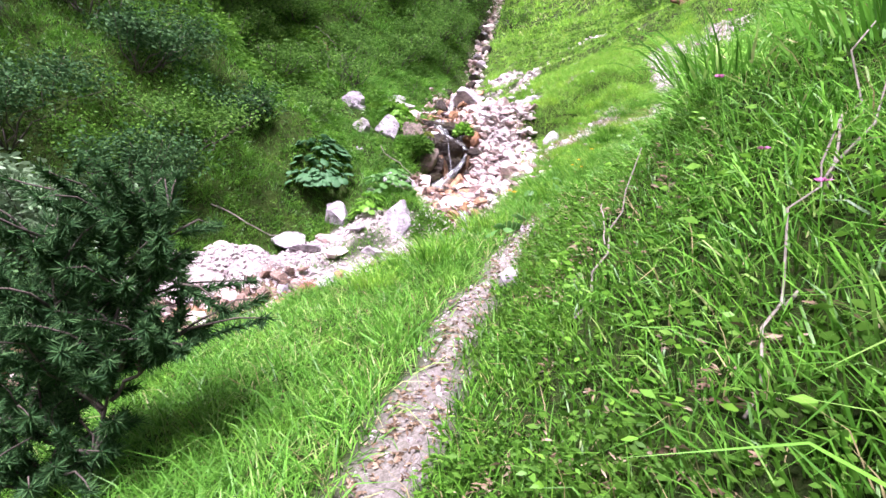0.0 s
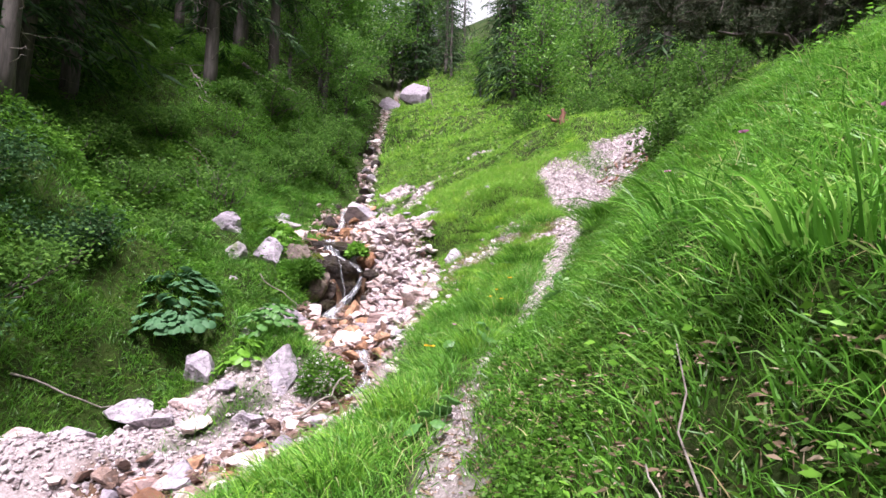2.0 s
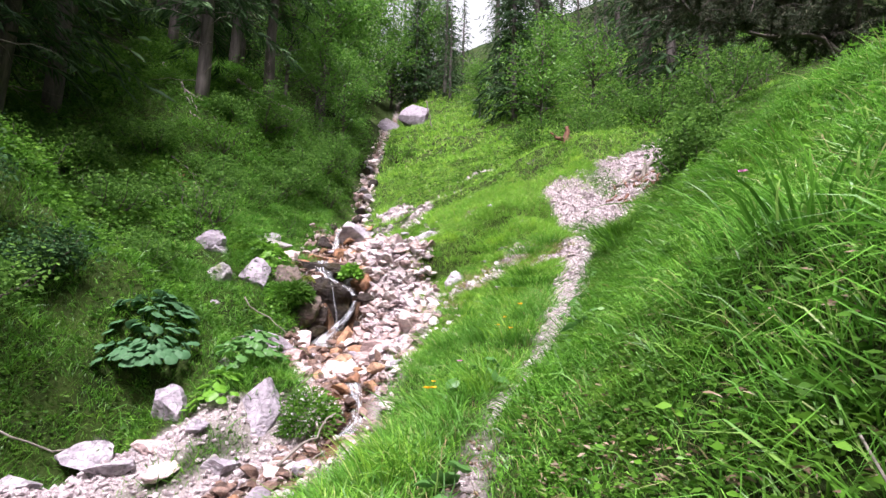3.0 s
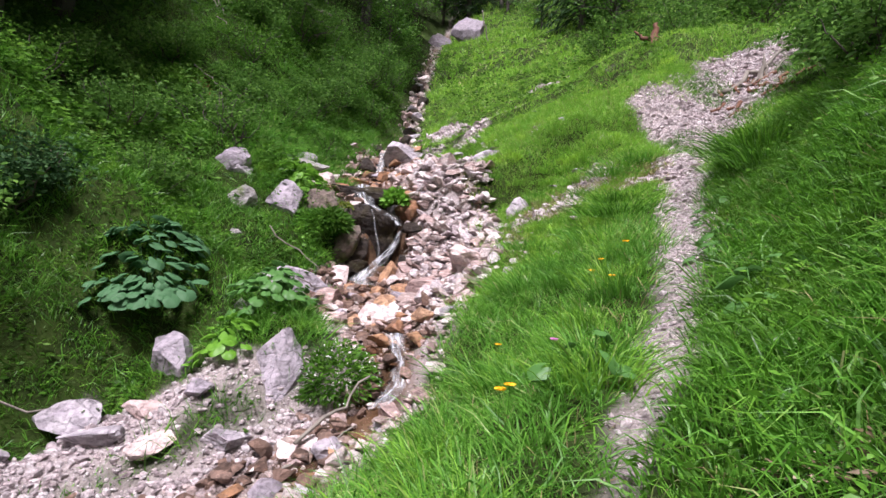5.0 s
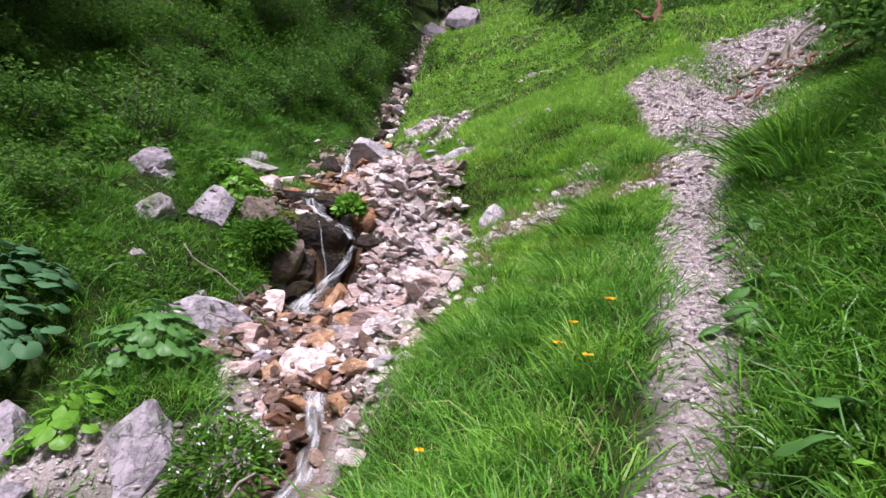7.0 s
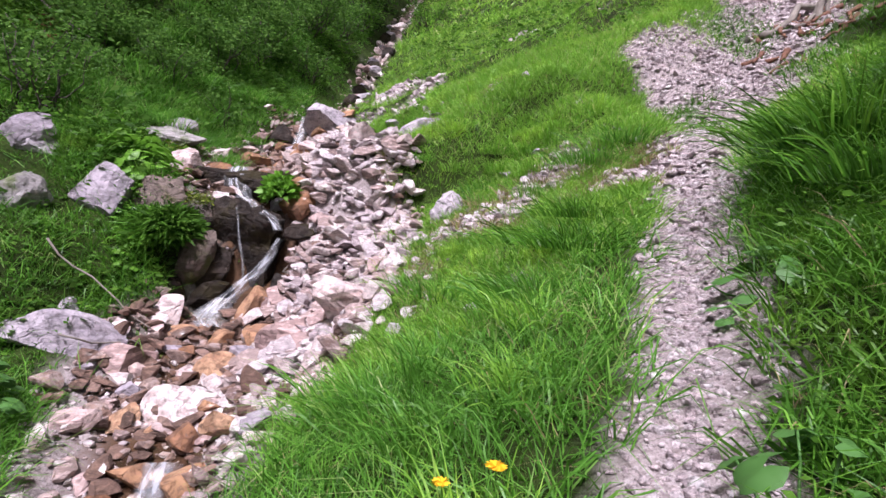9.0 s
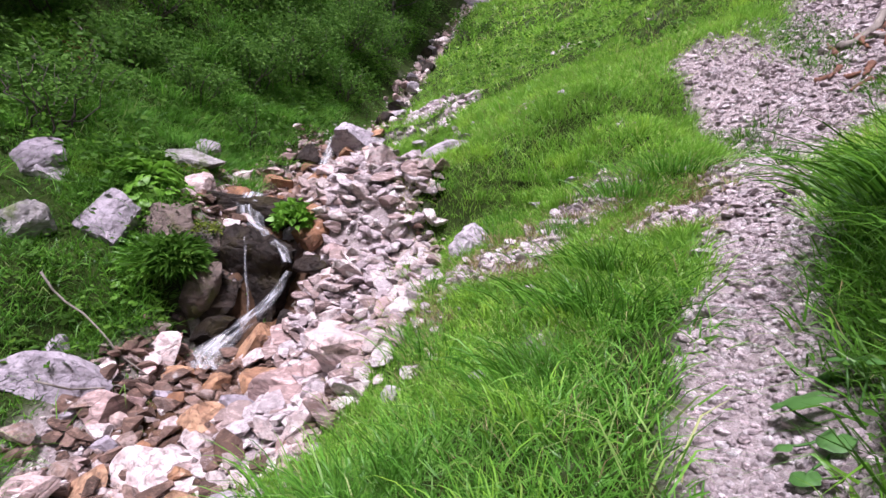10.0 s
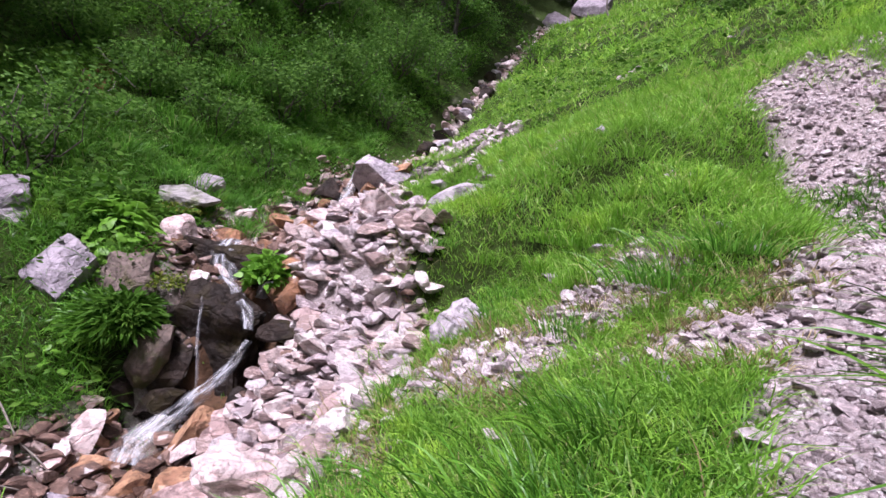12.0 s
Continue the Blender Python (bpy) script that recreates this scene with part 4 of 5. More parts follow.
turf("short turf beside the trodden path", 100000, (-3, 4.5, -1, 11.5), lambda x, y: meadow_weight(x, y) * .9, .05, .17, .009, .5, GRASS, 67)
turf("short dense turf between scree and stream", 80000, (1, 5, 10, 16.5), lambda x, y: meadow_weight(x, y), .06, .18, .011, .6, MEADOW, 171)
turf("bright green grass on the mound beside the scree", 90000, (.6, 6.5, 10.1, 15.5), lambda x, y: meadow_weight(x, y), .12, .32, .009, .8, MEADOW, 70, tuft=8)
turf("rough dark grass beside and above the scree", 60000, (5, 13, 7.5, 16), lambda x, y: meadow_weight(x, y) * (x > path_at(y)[0]) * .7, .12, .34, .012, .8, SEDGE, 170, tuft=7)
turf("green grass on the upper slope", 80000, (.2, 13, 14.5, 26), lambda x, y: meadow_weight(x, y), .12, .32, .016, .7, MEADOW, 73, tuft=6)
turf("dry straw-coloured grass of the eroded slope", 60000, (1.5, 4.7, 10.8, 14.6), lambda x, y: smooth(.1, .4, bare(x, y)) * smooth(1.0, .75, bare(x, y)) * (near_stream(x, y)[0] > 1.1), .08, .22, .008, .9, STRAW, 89, tuft=10)
turf("sparse tufts of dull grass on the scree", 90000, (5, 10, 11.5, 16.5), lambda x, y: bare(x, y) * smooth(.1, .5, lattice(x, y, .7, 86)), .08, .24, .011, .8, SEDGE, 87, tuft=8)
turf("pale green grass far up the valley", 55000, (0, 26, 24, 60), lambda x, y: meadow_weight(x, y), .25, .6, .05, .7, MEADOW, 76, tuft=5)
turf("dry yellow stems in the turf", 26000, (-2, 6, .2, 16), lambda x, y: meadow_weight(x, y) * .5, .1, .38, .006, .8, STRAW, 79)


def bank_weight(x, y):
    d, side, _, half, _ = near_stream(x, y)
    clear = 1.0
    for cx, cy, rad in ((-1.54, 12.75, .55), (-1.98, 11.8, .5), (-1.85, 9.5, .45), (-.8, 9.3, .5), (-1.13, 11.3, .95), (-1.5, 10.25, .75), (-1.7, 14.95, .8), (-2.35, 13.0, .7), (-1.95, 12.6, .6), (-2.15, 11.1, .4), (-2.65, 9.1, .45), (-1.5, 14.6, .6), (-1.0, 13.8, .4), (-2.4, 13.0, .45), (-2.4, 12.6, .4)):
        clear = clear * (1 - np.clip(1.1 * bump(x, y, cx, cy - .1, rad * .5, rad * .5), 0, 1))
    return (side < 0) * (1 - bare(x, y)) * smooth(.2, .6, d - half) * clear


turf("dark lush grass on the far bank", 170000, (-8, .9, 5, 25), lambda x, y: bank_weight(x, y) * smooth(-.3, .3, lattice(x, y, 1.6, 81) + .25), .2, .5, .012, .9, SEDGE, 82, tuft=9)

turf("long bright grass on the bank beside the stream", 150000, (-4.5, .9, 9.5, 21), lambda x, y: bank_weight(x, y) * smooth(3.2, 1.6, near_stream(x, y)[0]) * smooth(-.35, .2, lattice(x, y, 1.0, 84)), .2, .48, .011, .95, GRASS, 85, tuft=10)

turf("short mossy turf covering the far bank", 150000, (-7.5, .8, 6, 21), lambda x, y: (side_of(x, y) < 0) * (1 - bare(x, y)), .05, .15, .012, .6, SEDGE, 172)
turf("short turf on the slope above the path", 60000, (-.2, 4, -.8, 7), lambda x, y: meadow_weight(x, y) * (x > path_at(y)[0]), .06, .2, .009, .6, SEDGE, 173)


def leaves(label, n, box, weight, lo, hi, size, mat, seed, name="herbs", category="herbs", wide=.5):
    """Small leaves floating on short stems: each plant a bunch of leaves at several heights, turned outwards."""
    r = np.random.default_rng(seed)
    x, y = scatter(n // 7, *box, weight, seed + 1)
    cnt = r.integers(4, 11, len(x))
    tall = np.repeat(r.uniform(lo, hi, len(x)) * (1 + .4 * lattice(x, y, .9, seed)), cnt)
    cx, cy = np.repeat(x, cnt), np.repeat(y, cnt)
    a = r.uniform(0, 6.28, len(cx))
    out = r.uniform(.1, 1, len(cx)) * np.minimum(tall, .25) * .55
    base = np.stack([cx + np.cos(a) * out, cy + np.sin(a) * out, height(cx, cy, False) + tall * r.uniform(.25, 1, len(cx))], 1)
    way = np.stack([np.cos(a), np.sin(a), r.uniform(-.1, .9, len(cx))], 1)
    L = size * r.uniform(.6, 1.4, len(cx))
    v, t = blades(base, way, L, L * wide, .35, 2, belly=1.0)
    sv, st = blades(np.stack([x, y, height(x, y, False) - .02], 1), up_way(len(x), .15, r), tall[np.cumsum(cnt) - 1] if len(x) else 1, .006, .1, 2)
    v, t = join([(v, t), (sv, st)])
    return tagged(part(name, mesh_np(name, v, t, mat, True)), label, category, kind="stuff")


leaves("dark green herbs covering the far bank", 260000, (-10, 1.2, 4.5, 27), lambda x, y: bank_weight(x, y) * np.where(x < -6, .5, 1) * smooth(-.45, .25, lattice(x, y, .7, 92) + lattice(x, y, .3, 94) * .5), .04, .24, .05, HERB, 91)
leaves("broad-leaved herbs on the upper bank", 110000, (-9, 1, 11, 23), lambda x, y: bank_weight(x, y) * smooth(-.3, .3, lattice(x, y, 1.1, 191)), .1, .34, .075, HERB, 192)
leaves("low herbs and clover beside the path", 70000, (-.3, 5.5, -.3, 10), lambda x, y: right_low(x, y) * .9, .03, .14, .034, HERB, 93)
leaves("dense low herbs on the slope beside the narrow path", 120000, (-.3, 2.6, .2, 5.2), lambda x, y: right_low(x, y) * smooth(-.2, .4, lattice(x, y, .3, 194)), .02, .12, .026, HERB, 193)
leaves("dry brown leaves and stems among the herbs", 26000, (-.5, 2.4, .2, 5.2), lambda x, y: right_low(x, y) * smooth(-.5, .2, lattice(x, y, .4, 196)), .01, .09, .032, LITTER, 195, wide=.3)
leaves("bits of litter trodden into the path", 22000, (-.6, 1.4, .2, 5.5), lambda x, y: bare(x, y), .005, .02, .028, LITTER, 197, wide=.4)
leaves("fresh herbs in the grass of the slope", 26000, (.3, 7, .3, 10.5), lambda x, y: meadow_weight(x, y) * (x > path_at(y)[0] + .5) * .45, .1, .3, .038, FRESHLEAF, 95)
leaves("dark undergrowth under the trees", 60000, (-26, 1.5, 12, 45), lambda x, y: bank_weight(x, y), .1, .5, .11, SHRUBLEAF, 97, wide=.5)
leaves("low shrubs on the upper slope", 26000, (2, 22, 15, 40), lambda x, y: meadow_weight(x, y) * smooth(.05, .5, lattice(x, y, 3.5, 98)), .15, .6, .09, HERB, 99, wide=.5)


# ---- trees ----
def spruce_parts(seed, tall, reach, low=.18, sprays=1500, thick=.17, fine=1.0):
    """Trunk and crown of a spruce: whorls of drooping boughs made of many needle sprays."""
    r = np.random.default_rng(seed)
    zz = np.linspace(-.6, tall, 14)
    trunk = tube(np.stack([.04 * np.sin(zz * .7 + seed), .04 * np.cos(zz * .9), zz], 1), np.maximum(thick * (1 - (zz / tall).clip(0, 1)) ** .8 + .015, .012), 9)
    limbs, needles = [], []
    whorls = int(tall * 2.1)
    per = max(int(1.5 * sprays / (whorls * 5)), 5)
    for w in range(whorls):
        f = low + (1 - low) * (w + r.uniform(0, 1)) / whorls
        z = tall * f
        out = reach * (1 - f) ** .75 * r.uniform(.7, 1.1) + .12
        for b in range(5):
            a = b * 1.257 + w * .6 + r.normal(0, .3)
            o = out * r.uniform(.65, 1.1)
            way = np.array([math.cos(a), math.sin(a), 0])
            u = np.linspace(0, 1, 4)
            p = way * (o * u)[:, None] + np.array([0, 0, z])
            p[:, 2] += o * (.12 * u - .5 * u ** 2)
            limbs.append(tube(p, np.linspace(.022, .005, 4), 3))
            k = r.uniform(.12, 1, per)
            c = way * (o * k)[:, None]
            c[:, 2] = z + o * (.12 * k - .5 * k ** 2)
            sidew = np.stack([-math.sin(a) * np.ones(per), math.cos(a) * np.ones(per), np.zeros(per)], 1) * r.choice([-1, 1], per)[:, None]
            d = sidew * r.uniform(.4, 1.1, per)[:, None] + way * r.uniform(.2, .9, per)[:, None] + np.array([0, 0, -.45]) + r.normal(0, .2, (per, 3))
            needles.append(blades(c, d, fine * (o * r.uniform(.18, .42, per) + .1), fine * (.04 + .05 * o * r.uniform(.4, 1, per)), .5, 2, belly=.9))
    return trunk, join(limbs), join(needles)


def dead_twigs(seed, tall, count, thick):
    r = np.random.default_rng(seed)
    out = []
    for k in range(count):
        a, z, o = r.uniform(0, 6.28), tall * r.uniform(.03, .35), r.uniform(.5, 1.7)
        out.append(stick((0, 0, z), (math.cos(a) * o, math.sin(a) * o, z - o * r.uniform(-.1, .4)), .014, .003, -.08, .03, 6, 4))
    return join(out)


def make_spruce(label, seed, tall, reach, m, low=.18, sprays=1500, thick=.17, group="spruces", twigs=0):
    trunk, limbs, needles = spruce_parts(seed, tall, reach, low, sprays, thick, .5 if twigs else .8)
    tree = thing("spruce_tree", label, "tree", m, group)
    part("trunk", mesh_np("trunk", *trunk, BARK, True), tree)
    tagged(part("branchwork", mesh_np("branchwork", *limbs, DARKBARK, True), tree), kind="stuff")
    part("crown", mesh_np("crown", *needles, NEEDLE, True), tree)
    if twigs:
        tagged(part("dry_branchwork", mesh_np("dry_branchwork", *dead_twigs(seed, tall, twigs, thick), DEADWOOD, True), tree), kind="stuff")
    return tree


def make_beech(label, seed, tall, reach, m, count=5200, mat=None, leaf=.12, group="broadleaf trees"):
    """Broadleaved tree: forked trunk, limbs, and a crown of leaf clumps with gaps."""
    r = np.random.default_rng(seed)
    tree = thing("broadleaf_tree", label, "tree", m, group)
    zz = np.linspace(-.5, tall * .85, 10)
    part("trunk", mesh_np("trunk", *tube(np.stack([.1 * np.sin(zz * .6), .1 * np.cos(zz * .5), zz], 1), np.linspace(.13, .03, 10) * tall / 8, 9), BARK, True), tree)
    limbs, cl = [], []
    for k in range(46):
        f = r.uniform(.12, .95)
        a = r.uniform(0, 6.28)
        o = reach * math.sin(math.pi * min(f * .75 + .22, .97)) * r.uniform(.55, 1.1)
        tip = np.array([math.cos(a) * o, math.sin(a) * o, tall * (f + .06) + .1 * o])
        base = np.array([0, 0, tall * f * .8])
        limbs.append(stick(base, tip, .035, .008, -.06, .03, 6, 5))
        for j in range(4):
            cl.append(base + (tip - base) * r.uniform(.45, 1.05) + r.normal(0, .25, 3))
    cl = np.array(cl)
    per = count // len(cl)
    c = np.repeat(cl, per, 0) + r.normal(0, 1, (per * len(cl), 3)) * (.42, .42, .2)
    d = r.normal(0, 1, c.shape) * (1, 1, .5)
    L = leaf * r.uniform(.7, 1.5, len(c))
    tagged(part("branchwork", mesh_np("branchwork", *join(limbs), BARK, True), tree), kind="stuff")
    part("crown", mesh_np("crown", *blades(c, d, L, L * .6, .3, 2, belly=1.0), mat or BEECH, True), tree)
    return tree


def at(x, y, turn=0.0, s=1.0):
    return pose(x, y, ground_z(x, y), 0, 0, turn) @ Matrix.Diagonal((s, s, s, 1))


def more(ob, x, y, turn, s):
    o = copy_thing(ob, pose(x, y, ground_z(x, y), 0, 0, turn))
    o.scale = (s, s, s)
    return o


sp1 = make_spruce("spruce with a bare grey lower trunk on the wooded slope", 1, 15, 2.6, at(-4.4, 18.5), .17, 7000, .2, twigs=26)
sp2 = make_spruce("dark dense spruce with branches down to the ground", 2, 12, 2.8, at(9.5, 30), .04, 2600, .2)
sp3 = make_spruce("slender spruce with bare lower trunk in the dark wood", 3, 17, 2.3, at(-2.9, 21.5), .2, 6000, .19, twigs=26)
sp4 = make_spruce("dark spruce in the wood far off, a few unseen ones added for shade", 4, 14, 2.7, at(-9, 20), .06, 900, .2)
sp5 = make_spruce("tall dark spruce in the wood far off, a few unseen ones added for shade", 6, 19, 2.9, at(-12, 16), .12, 1000, .22)
more(sp1, -7.3, 14.4, 130, .9)
more(sp3, -6.1, 11.9, 60, .8)
r = np.random.default_rng(5)
# Spruces from (-9.5, 5.5) to (-14, 0) stand unseen, added to shade the bank.
for x, y in [(-8, 19), (-6.5, 22), (-10, 23), (-5, 25.5), (-8.5, 27), (-12, 18), (-13, 26), (-11, 31), (-7, 31), (-15, 21), (-16, 30), (-10, 15.5), (-12.5, 12), (-15, 15.5), (-18, 24), (-13, 36), (-9, 37), (-17, 37), (-9.5, 10), (-13, 8), (-6, 41), (-10, 46), (-3, 52), (-8, 55), (-15, 50), (2, 62), (-3, 66), (-10, 68), (-2, 44), (1, 55), (5, 70), (-5, 47), (-4, 34), (-5.5, 37.5), (3, 75), (9, 78), (-7, 17), (-9, 13), (-11, 20), (-14, 13.5), (-7.5, 24.5), (-9.5, 29), (-6, 28.5), (-16, 18), (-12, 28.5), (-8, 34), (-17, 12), (-11, 10), (-19, 20), (-20, 28), (-9.5, 5.5), (-11, 2.5), (-9, .5), (-12.5, 6.5), (-11, -2.5), (-14, 4), (-14, 0), (-9.5, 8.5), (-8.2, 11.6)]:
    more((sp4, sp5)[int(r.choice(2))], x + r.normal(0, .4), y + r.normal(0, .4), r.uniform(0, 360), r.uniform(.8, 1.25))
for x, y in [(13, 35), (16, 42), (18, 33), (21, 40), (10, 55), (17, 58), (24, 50), (16, 27), (20, 26), (24, 32), (8, 68), (16, 72), (26, 62), (28, 40), (30, 52), (12, 62), (22, 72), (6, 84), (14, 88), (-4, 82), (-14, 78), (24, 84), (-20, 64), (-22, 44), (-24, 30), (34, 66), (32, 80), (15, 20), (18, 17), (22, 22), (14.5, 24), (18, 23), (20, 13), (17, 10), (13, 21)]:
    more((sp4, sp5)[int(r.choice(2, p=[.75, .25]))], x + r.normal(0, .5), y + r.normal(0, .5), r.uniform(0, 360), r.uniform(.7, 1.25))
b1 = make_beech("bright green young beech leaning over the stream", 11, 10.5, 3.0, at(-1.3, 28), 10000)
b2 = make_beech("light green broadleaf tree at the wood's edge", 12, 6, 2.0, at(10, 27), 4500)
for k, (x, y, s) in enumerate([(9, 62, 1.25), (11, 66, 1.2), (13, 70, 1.1), (10, 52, .75), (12.5, 34, 1.0), (11.5, 37, .9), (15.5, 46, .95), (14.5, 38, 1.1), (7, 57, 1.1), (6.5, 66, 1.3), (10.5, 72, 1.2)]):
    more((sp4, sp5, sp2)[k % 3], x, y, k * 77, s)
more(b1, -1.6, 31, 70, 1.1)
more(b1, -.2, 25.5, 20, .55)
more(b2, 11, 23, 90, .8)
more(b1, -2.6, 24.5, 160, .6)
more(b1, -.6, 38, 200, 1.3)
more(b2, 12, 31, 50, 1.1)
more(b2, 0, 48, 120, 1.4)
more(b1, 8, 60, 20, 1.5)
more(b1, -1.2, 34.5, 300, 1.3)
more(b2, 4.5, 58, 10, 1.8)
more(b1, 1.5, 52, 140, 1.6)
more(b2, 9, 36, 200, .8)


def shrub(label, x, y, tall, reach, count, leaf, mat, seed, name="shrub", twig=DARKBARK, lean=(0, 0)):
    """Low bush: several bent stems and a loose cloud of small leaves about their ends."""
    r = np.random.default_rng(seed)
    ob = thing(name, label, "shrub", at(x, y))
    stems, tips = [], []
    for k in range(13):
        a = r.uniform(0, 6.28)
        o = reach * r.uniform(.3, 1)
        tip = np.array([math.cos(a) * o + lean[0], math.sin(a) * o + lean[1], tall * r.uniform(.55, 1)])
        stems.append(stick((math.cos(a) * .05, math.sin(a) * .05, -.1), tip, .016, .004, .05, .05, 7, 5))
        for j in range(5):
            tips.append(tip * r.uniform(.45, 1.05) + r.normal(0, .1, 3))
    tips = np.array(tips)
    per = max(count // len(tips), 1)
    c = np.repeat(tips, per, 0) + r.normal(0, 1, (per * len(tips), 3)) * np.array([.16, .16, .09]) * reach
    c[:, 2] = np.maximum(c[:, 2], .02)
    L = leaf * r.uniform(.6, 1.4, len(c))
    tagged(part("stemwork", mesh_np("stemwork", *join(stems), twig, True), ob), kind="stuff")
    part("foliage", mesh_np("foliage", *blades(c, r.normal(0, 1, c.shape) * (1, 1, .6) + (0, 0, .3), L, L * .5, .3, 3, belly=1.0), mat, True), ob)
    return ob


shrub("low willow bush with dark twisted twigs on the bank", -3.2, 14.2, .95, 1.0, 1500, .07, SHRUBLEAF, 41)
shrub("small bush with a dark crooked stem on the bank", -2.6, 13.5, 1.0, .6, 700, .06, SHRUBLEAF, 47)
shrub("grey-green willow bush above the lower stream", -5.3, 6.9, 1.5, 1.2, 3200, .09, GREYLEAF, 42)
# Dark bushes of the bank, with more added to stand for its shadow.
for k, (x, y, h, w) in enumerate([(-4.6, 8.0, 1.1, 1.0), (-5.6, 9.6, 1.2, 1.2), (-4.0, 10.4, .8, .9), (-6.6, 8.0, 1.6, 1.3), (-7.2, 11.0, 1.4, 1.3), (-5.0, 6.2, 1.2, 1.0)]):
    shrub("dark juniper bush on the shaded bank, some added as its shadow", x, y, h, w, 5200, .06, PINENEEDLE, 510 + k, name="juniper")
shrub("dark dense bush on the far bank", -4.3, 9.2, .9, 1.2, 3200, .06, SHRUBLEAF, 43)
shrub("dark bush beside the bare stream", -1.4, 18.6, .9, .9, 1500, .07, SHRUBLEAF, 44)
shrub("brownish bush hanging over the stream", -1.3, 16.6, .7, .8, 700, .05, SHRUBLEAF, 45)
shrub("dark green shrub on the slope above the path", 4.8, 8.3, .7, .6, 1500, .06, SHRUBLEAF, 46)
for k, (x, y, h, w) in enumerate([(9.6, 16.4, 1.4, 1.4), (10.6, 14.6, 1.6, 1.5), (8.6, 18.4, 1.3, 1.4), (11.5, 17.6, 1.9, 1.7), (9.4, 20.5, 1.6, 1.6), (7.6, 21.5, 1.2, 1.4), (12.6, 15.5, 2.0, 1.8), (6.5, 10.4, .8, .8), (7.3, 11.4, 1.0, .9), (8.6, 12.6, 1.1, 1.0)]):
    shrub("dark green dense shrub above the scree", x, y, h, w, 2200, .09, SHRUBLEAF, 470 + k)
for k, (x, y, h, w) in enumerate([(-1.3, 19.2, 1.3, 1.1), (-.7, 21.0, 1.3, 1.1), (-1.9, 17.8, 1.1, 1.0), (-.5, 23.6, 1.4, 1.2), (-2.6, 19.6, 1.4, 1.3), (-3.4, 18.6, .8, .9), (-4.8, 16.2, .8, 1.0), (-3.1, 15.9, .6, .8), (-5.4, 14.0, .9, 1.0), (0, 27.5, 1.5, 1.3)]):
    shrub("dense dark green bush above the upper stream", x, y, h, w, 4200, .06, SHRUBLEAF, 530 + k)
shrub("brownish bush leaning over the upper stream", -.45, 19.6, .7, .7, 900, .06, SHRUBLEAF, 481)
shrub("dark bush leaning over the upper stream", -.1, 22.4, .9, .8, 1000, .07, SHRUBLEAF, 482)
shrub("green bush beside the upper stream", .1, 25.2, 1.0, .9, 1000, .08, HERB, 483)
shrub("low green bush on the far meadow", 2.6, 27.5, .9, 1.0, 1000, .08, HERB, 484)
for k, (x, y, h, w) in enumerate([(-3.2, 11.6, .5, .7), (-4.2, 13.0, .6, .8), (-5.6, 12.4, .7, .9), (-6.4, 14.6, .7, .9), (-2.2, 16.2, .6, .7), (-3.4, 17.0, .7, .9), (-6.8, 10.0, .8, 1.0), (-1.9, 20.6, .8, .9), (-5.2, 8.2, .8, .9)]):
    shrub("low bilberry-like bush in the bank's undergrowth", x, y, h * 1.2, w, 2600, .05, (SHRUBLEAF, HERB)[k % 3 // 2], 490 + k)


def pine(label, x, y, nodes, seed, tufts, count, needle=.055, thick=.012, mat=None):
    """Mountain pine: dark curved boughs through nodes, bristling with needle tufts at the twig ends."""
    r = np.random.default_rng(seed)
    ob = thing("mountain_pine", label, "pine", pose(x, y, ground_z(x, y)))
    ends = []
    for pts in nodes:
        P = np.array(pts, float)
        s = np.linspace(0, 1, len(P))
        u = np.linspace(0, 1, 14)
        C = np.stack([np.interp(u, s, P[:, k]) for k in range(3)], 1)
        C[1:-1] += r.normal(0, .012, (12, 3))
        pieces = [tube(C, np.linspace(thick, thick * .25, 14), 7)]
        for k in range(tufts):
            f = r.uniform(.18, 1)
            c = np.array([np.interp(f, u, C[:, i]) for i in range(3)])
            e = c + r.normal(0, 1, 3) * (.2, .2, .12) * (1 if thick < .03 else 1.5) + np.array([0, 0, .2])
            pieces.append(stick(c, e, .008, .003, -.1, .03, 5, 4))
            ends.append((c, e))
        part("bough", mesh_np("bough", *join(pieces), DARKBARK, True), ob)
    ends = np.array(ends)
    per = max(count // len(ends), 4)
    twig = np.repeat(ends, per, 0)
    f = r.uniform(.2, 1, (len(twig), 1))
    way = unit(twig[:, 1] - twig[:, 0])
    part("needles", mesh_np("needles", *blades(twig[:, 0] * (1 - f) + twig[:, 1] * f, way * .7 + unit(r.normal(0, 1, way.shape)), needle * r.uniform(.7, 1.3, len(twig)), .009 * needle / .06, .1, 1), mat or PINENEEDLE, True), ob)
    return ob


pine("small mountain pine with thin grey stem beside the stream", -1.58, 2.5, [[(-.02, 0, -.1), (.08, 0, .4), (.2, .02, .95), (.24, .05, 1.5)], [(.1, 0, .5), (-.12, .05, .75), (-.25, .1, 1.2)], [(.14, 0, .6), (.3, .05, .8), (.42, .1, .95)],
     [(.1, 0, .55), (-.2, .1, .7), (-.45, .2, 1.0)], [(.05, 0, .3), (-.3, .0, .4), (-.55, .1, .55)], [(.05, 0, .25), (-.2, -.1, .15), (-.4, -.2, .2)], [(.18, 0, .85), (.1, .1, 1.2), (.06, .12, 1.5)], [(.2, 0, .95), (.32, .05, 1.2), (.36, .1, 1.45)], [(.15, 0, .75), (-.1, -.05, 1.0), (-.2, 0, 1.4)]], 71, 22, 62000, .065)
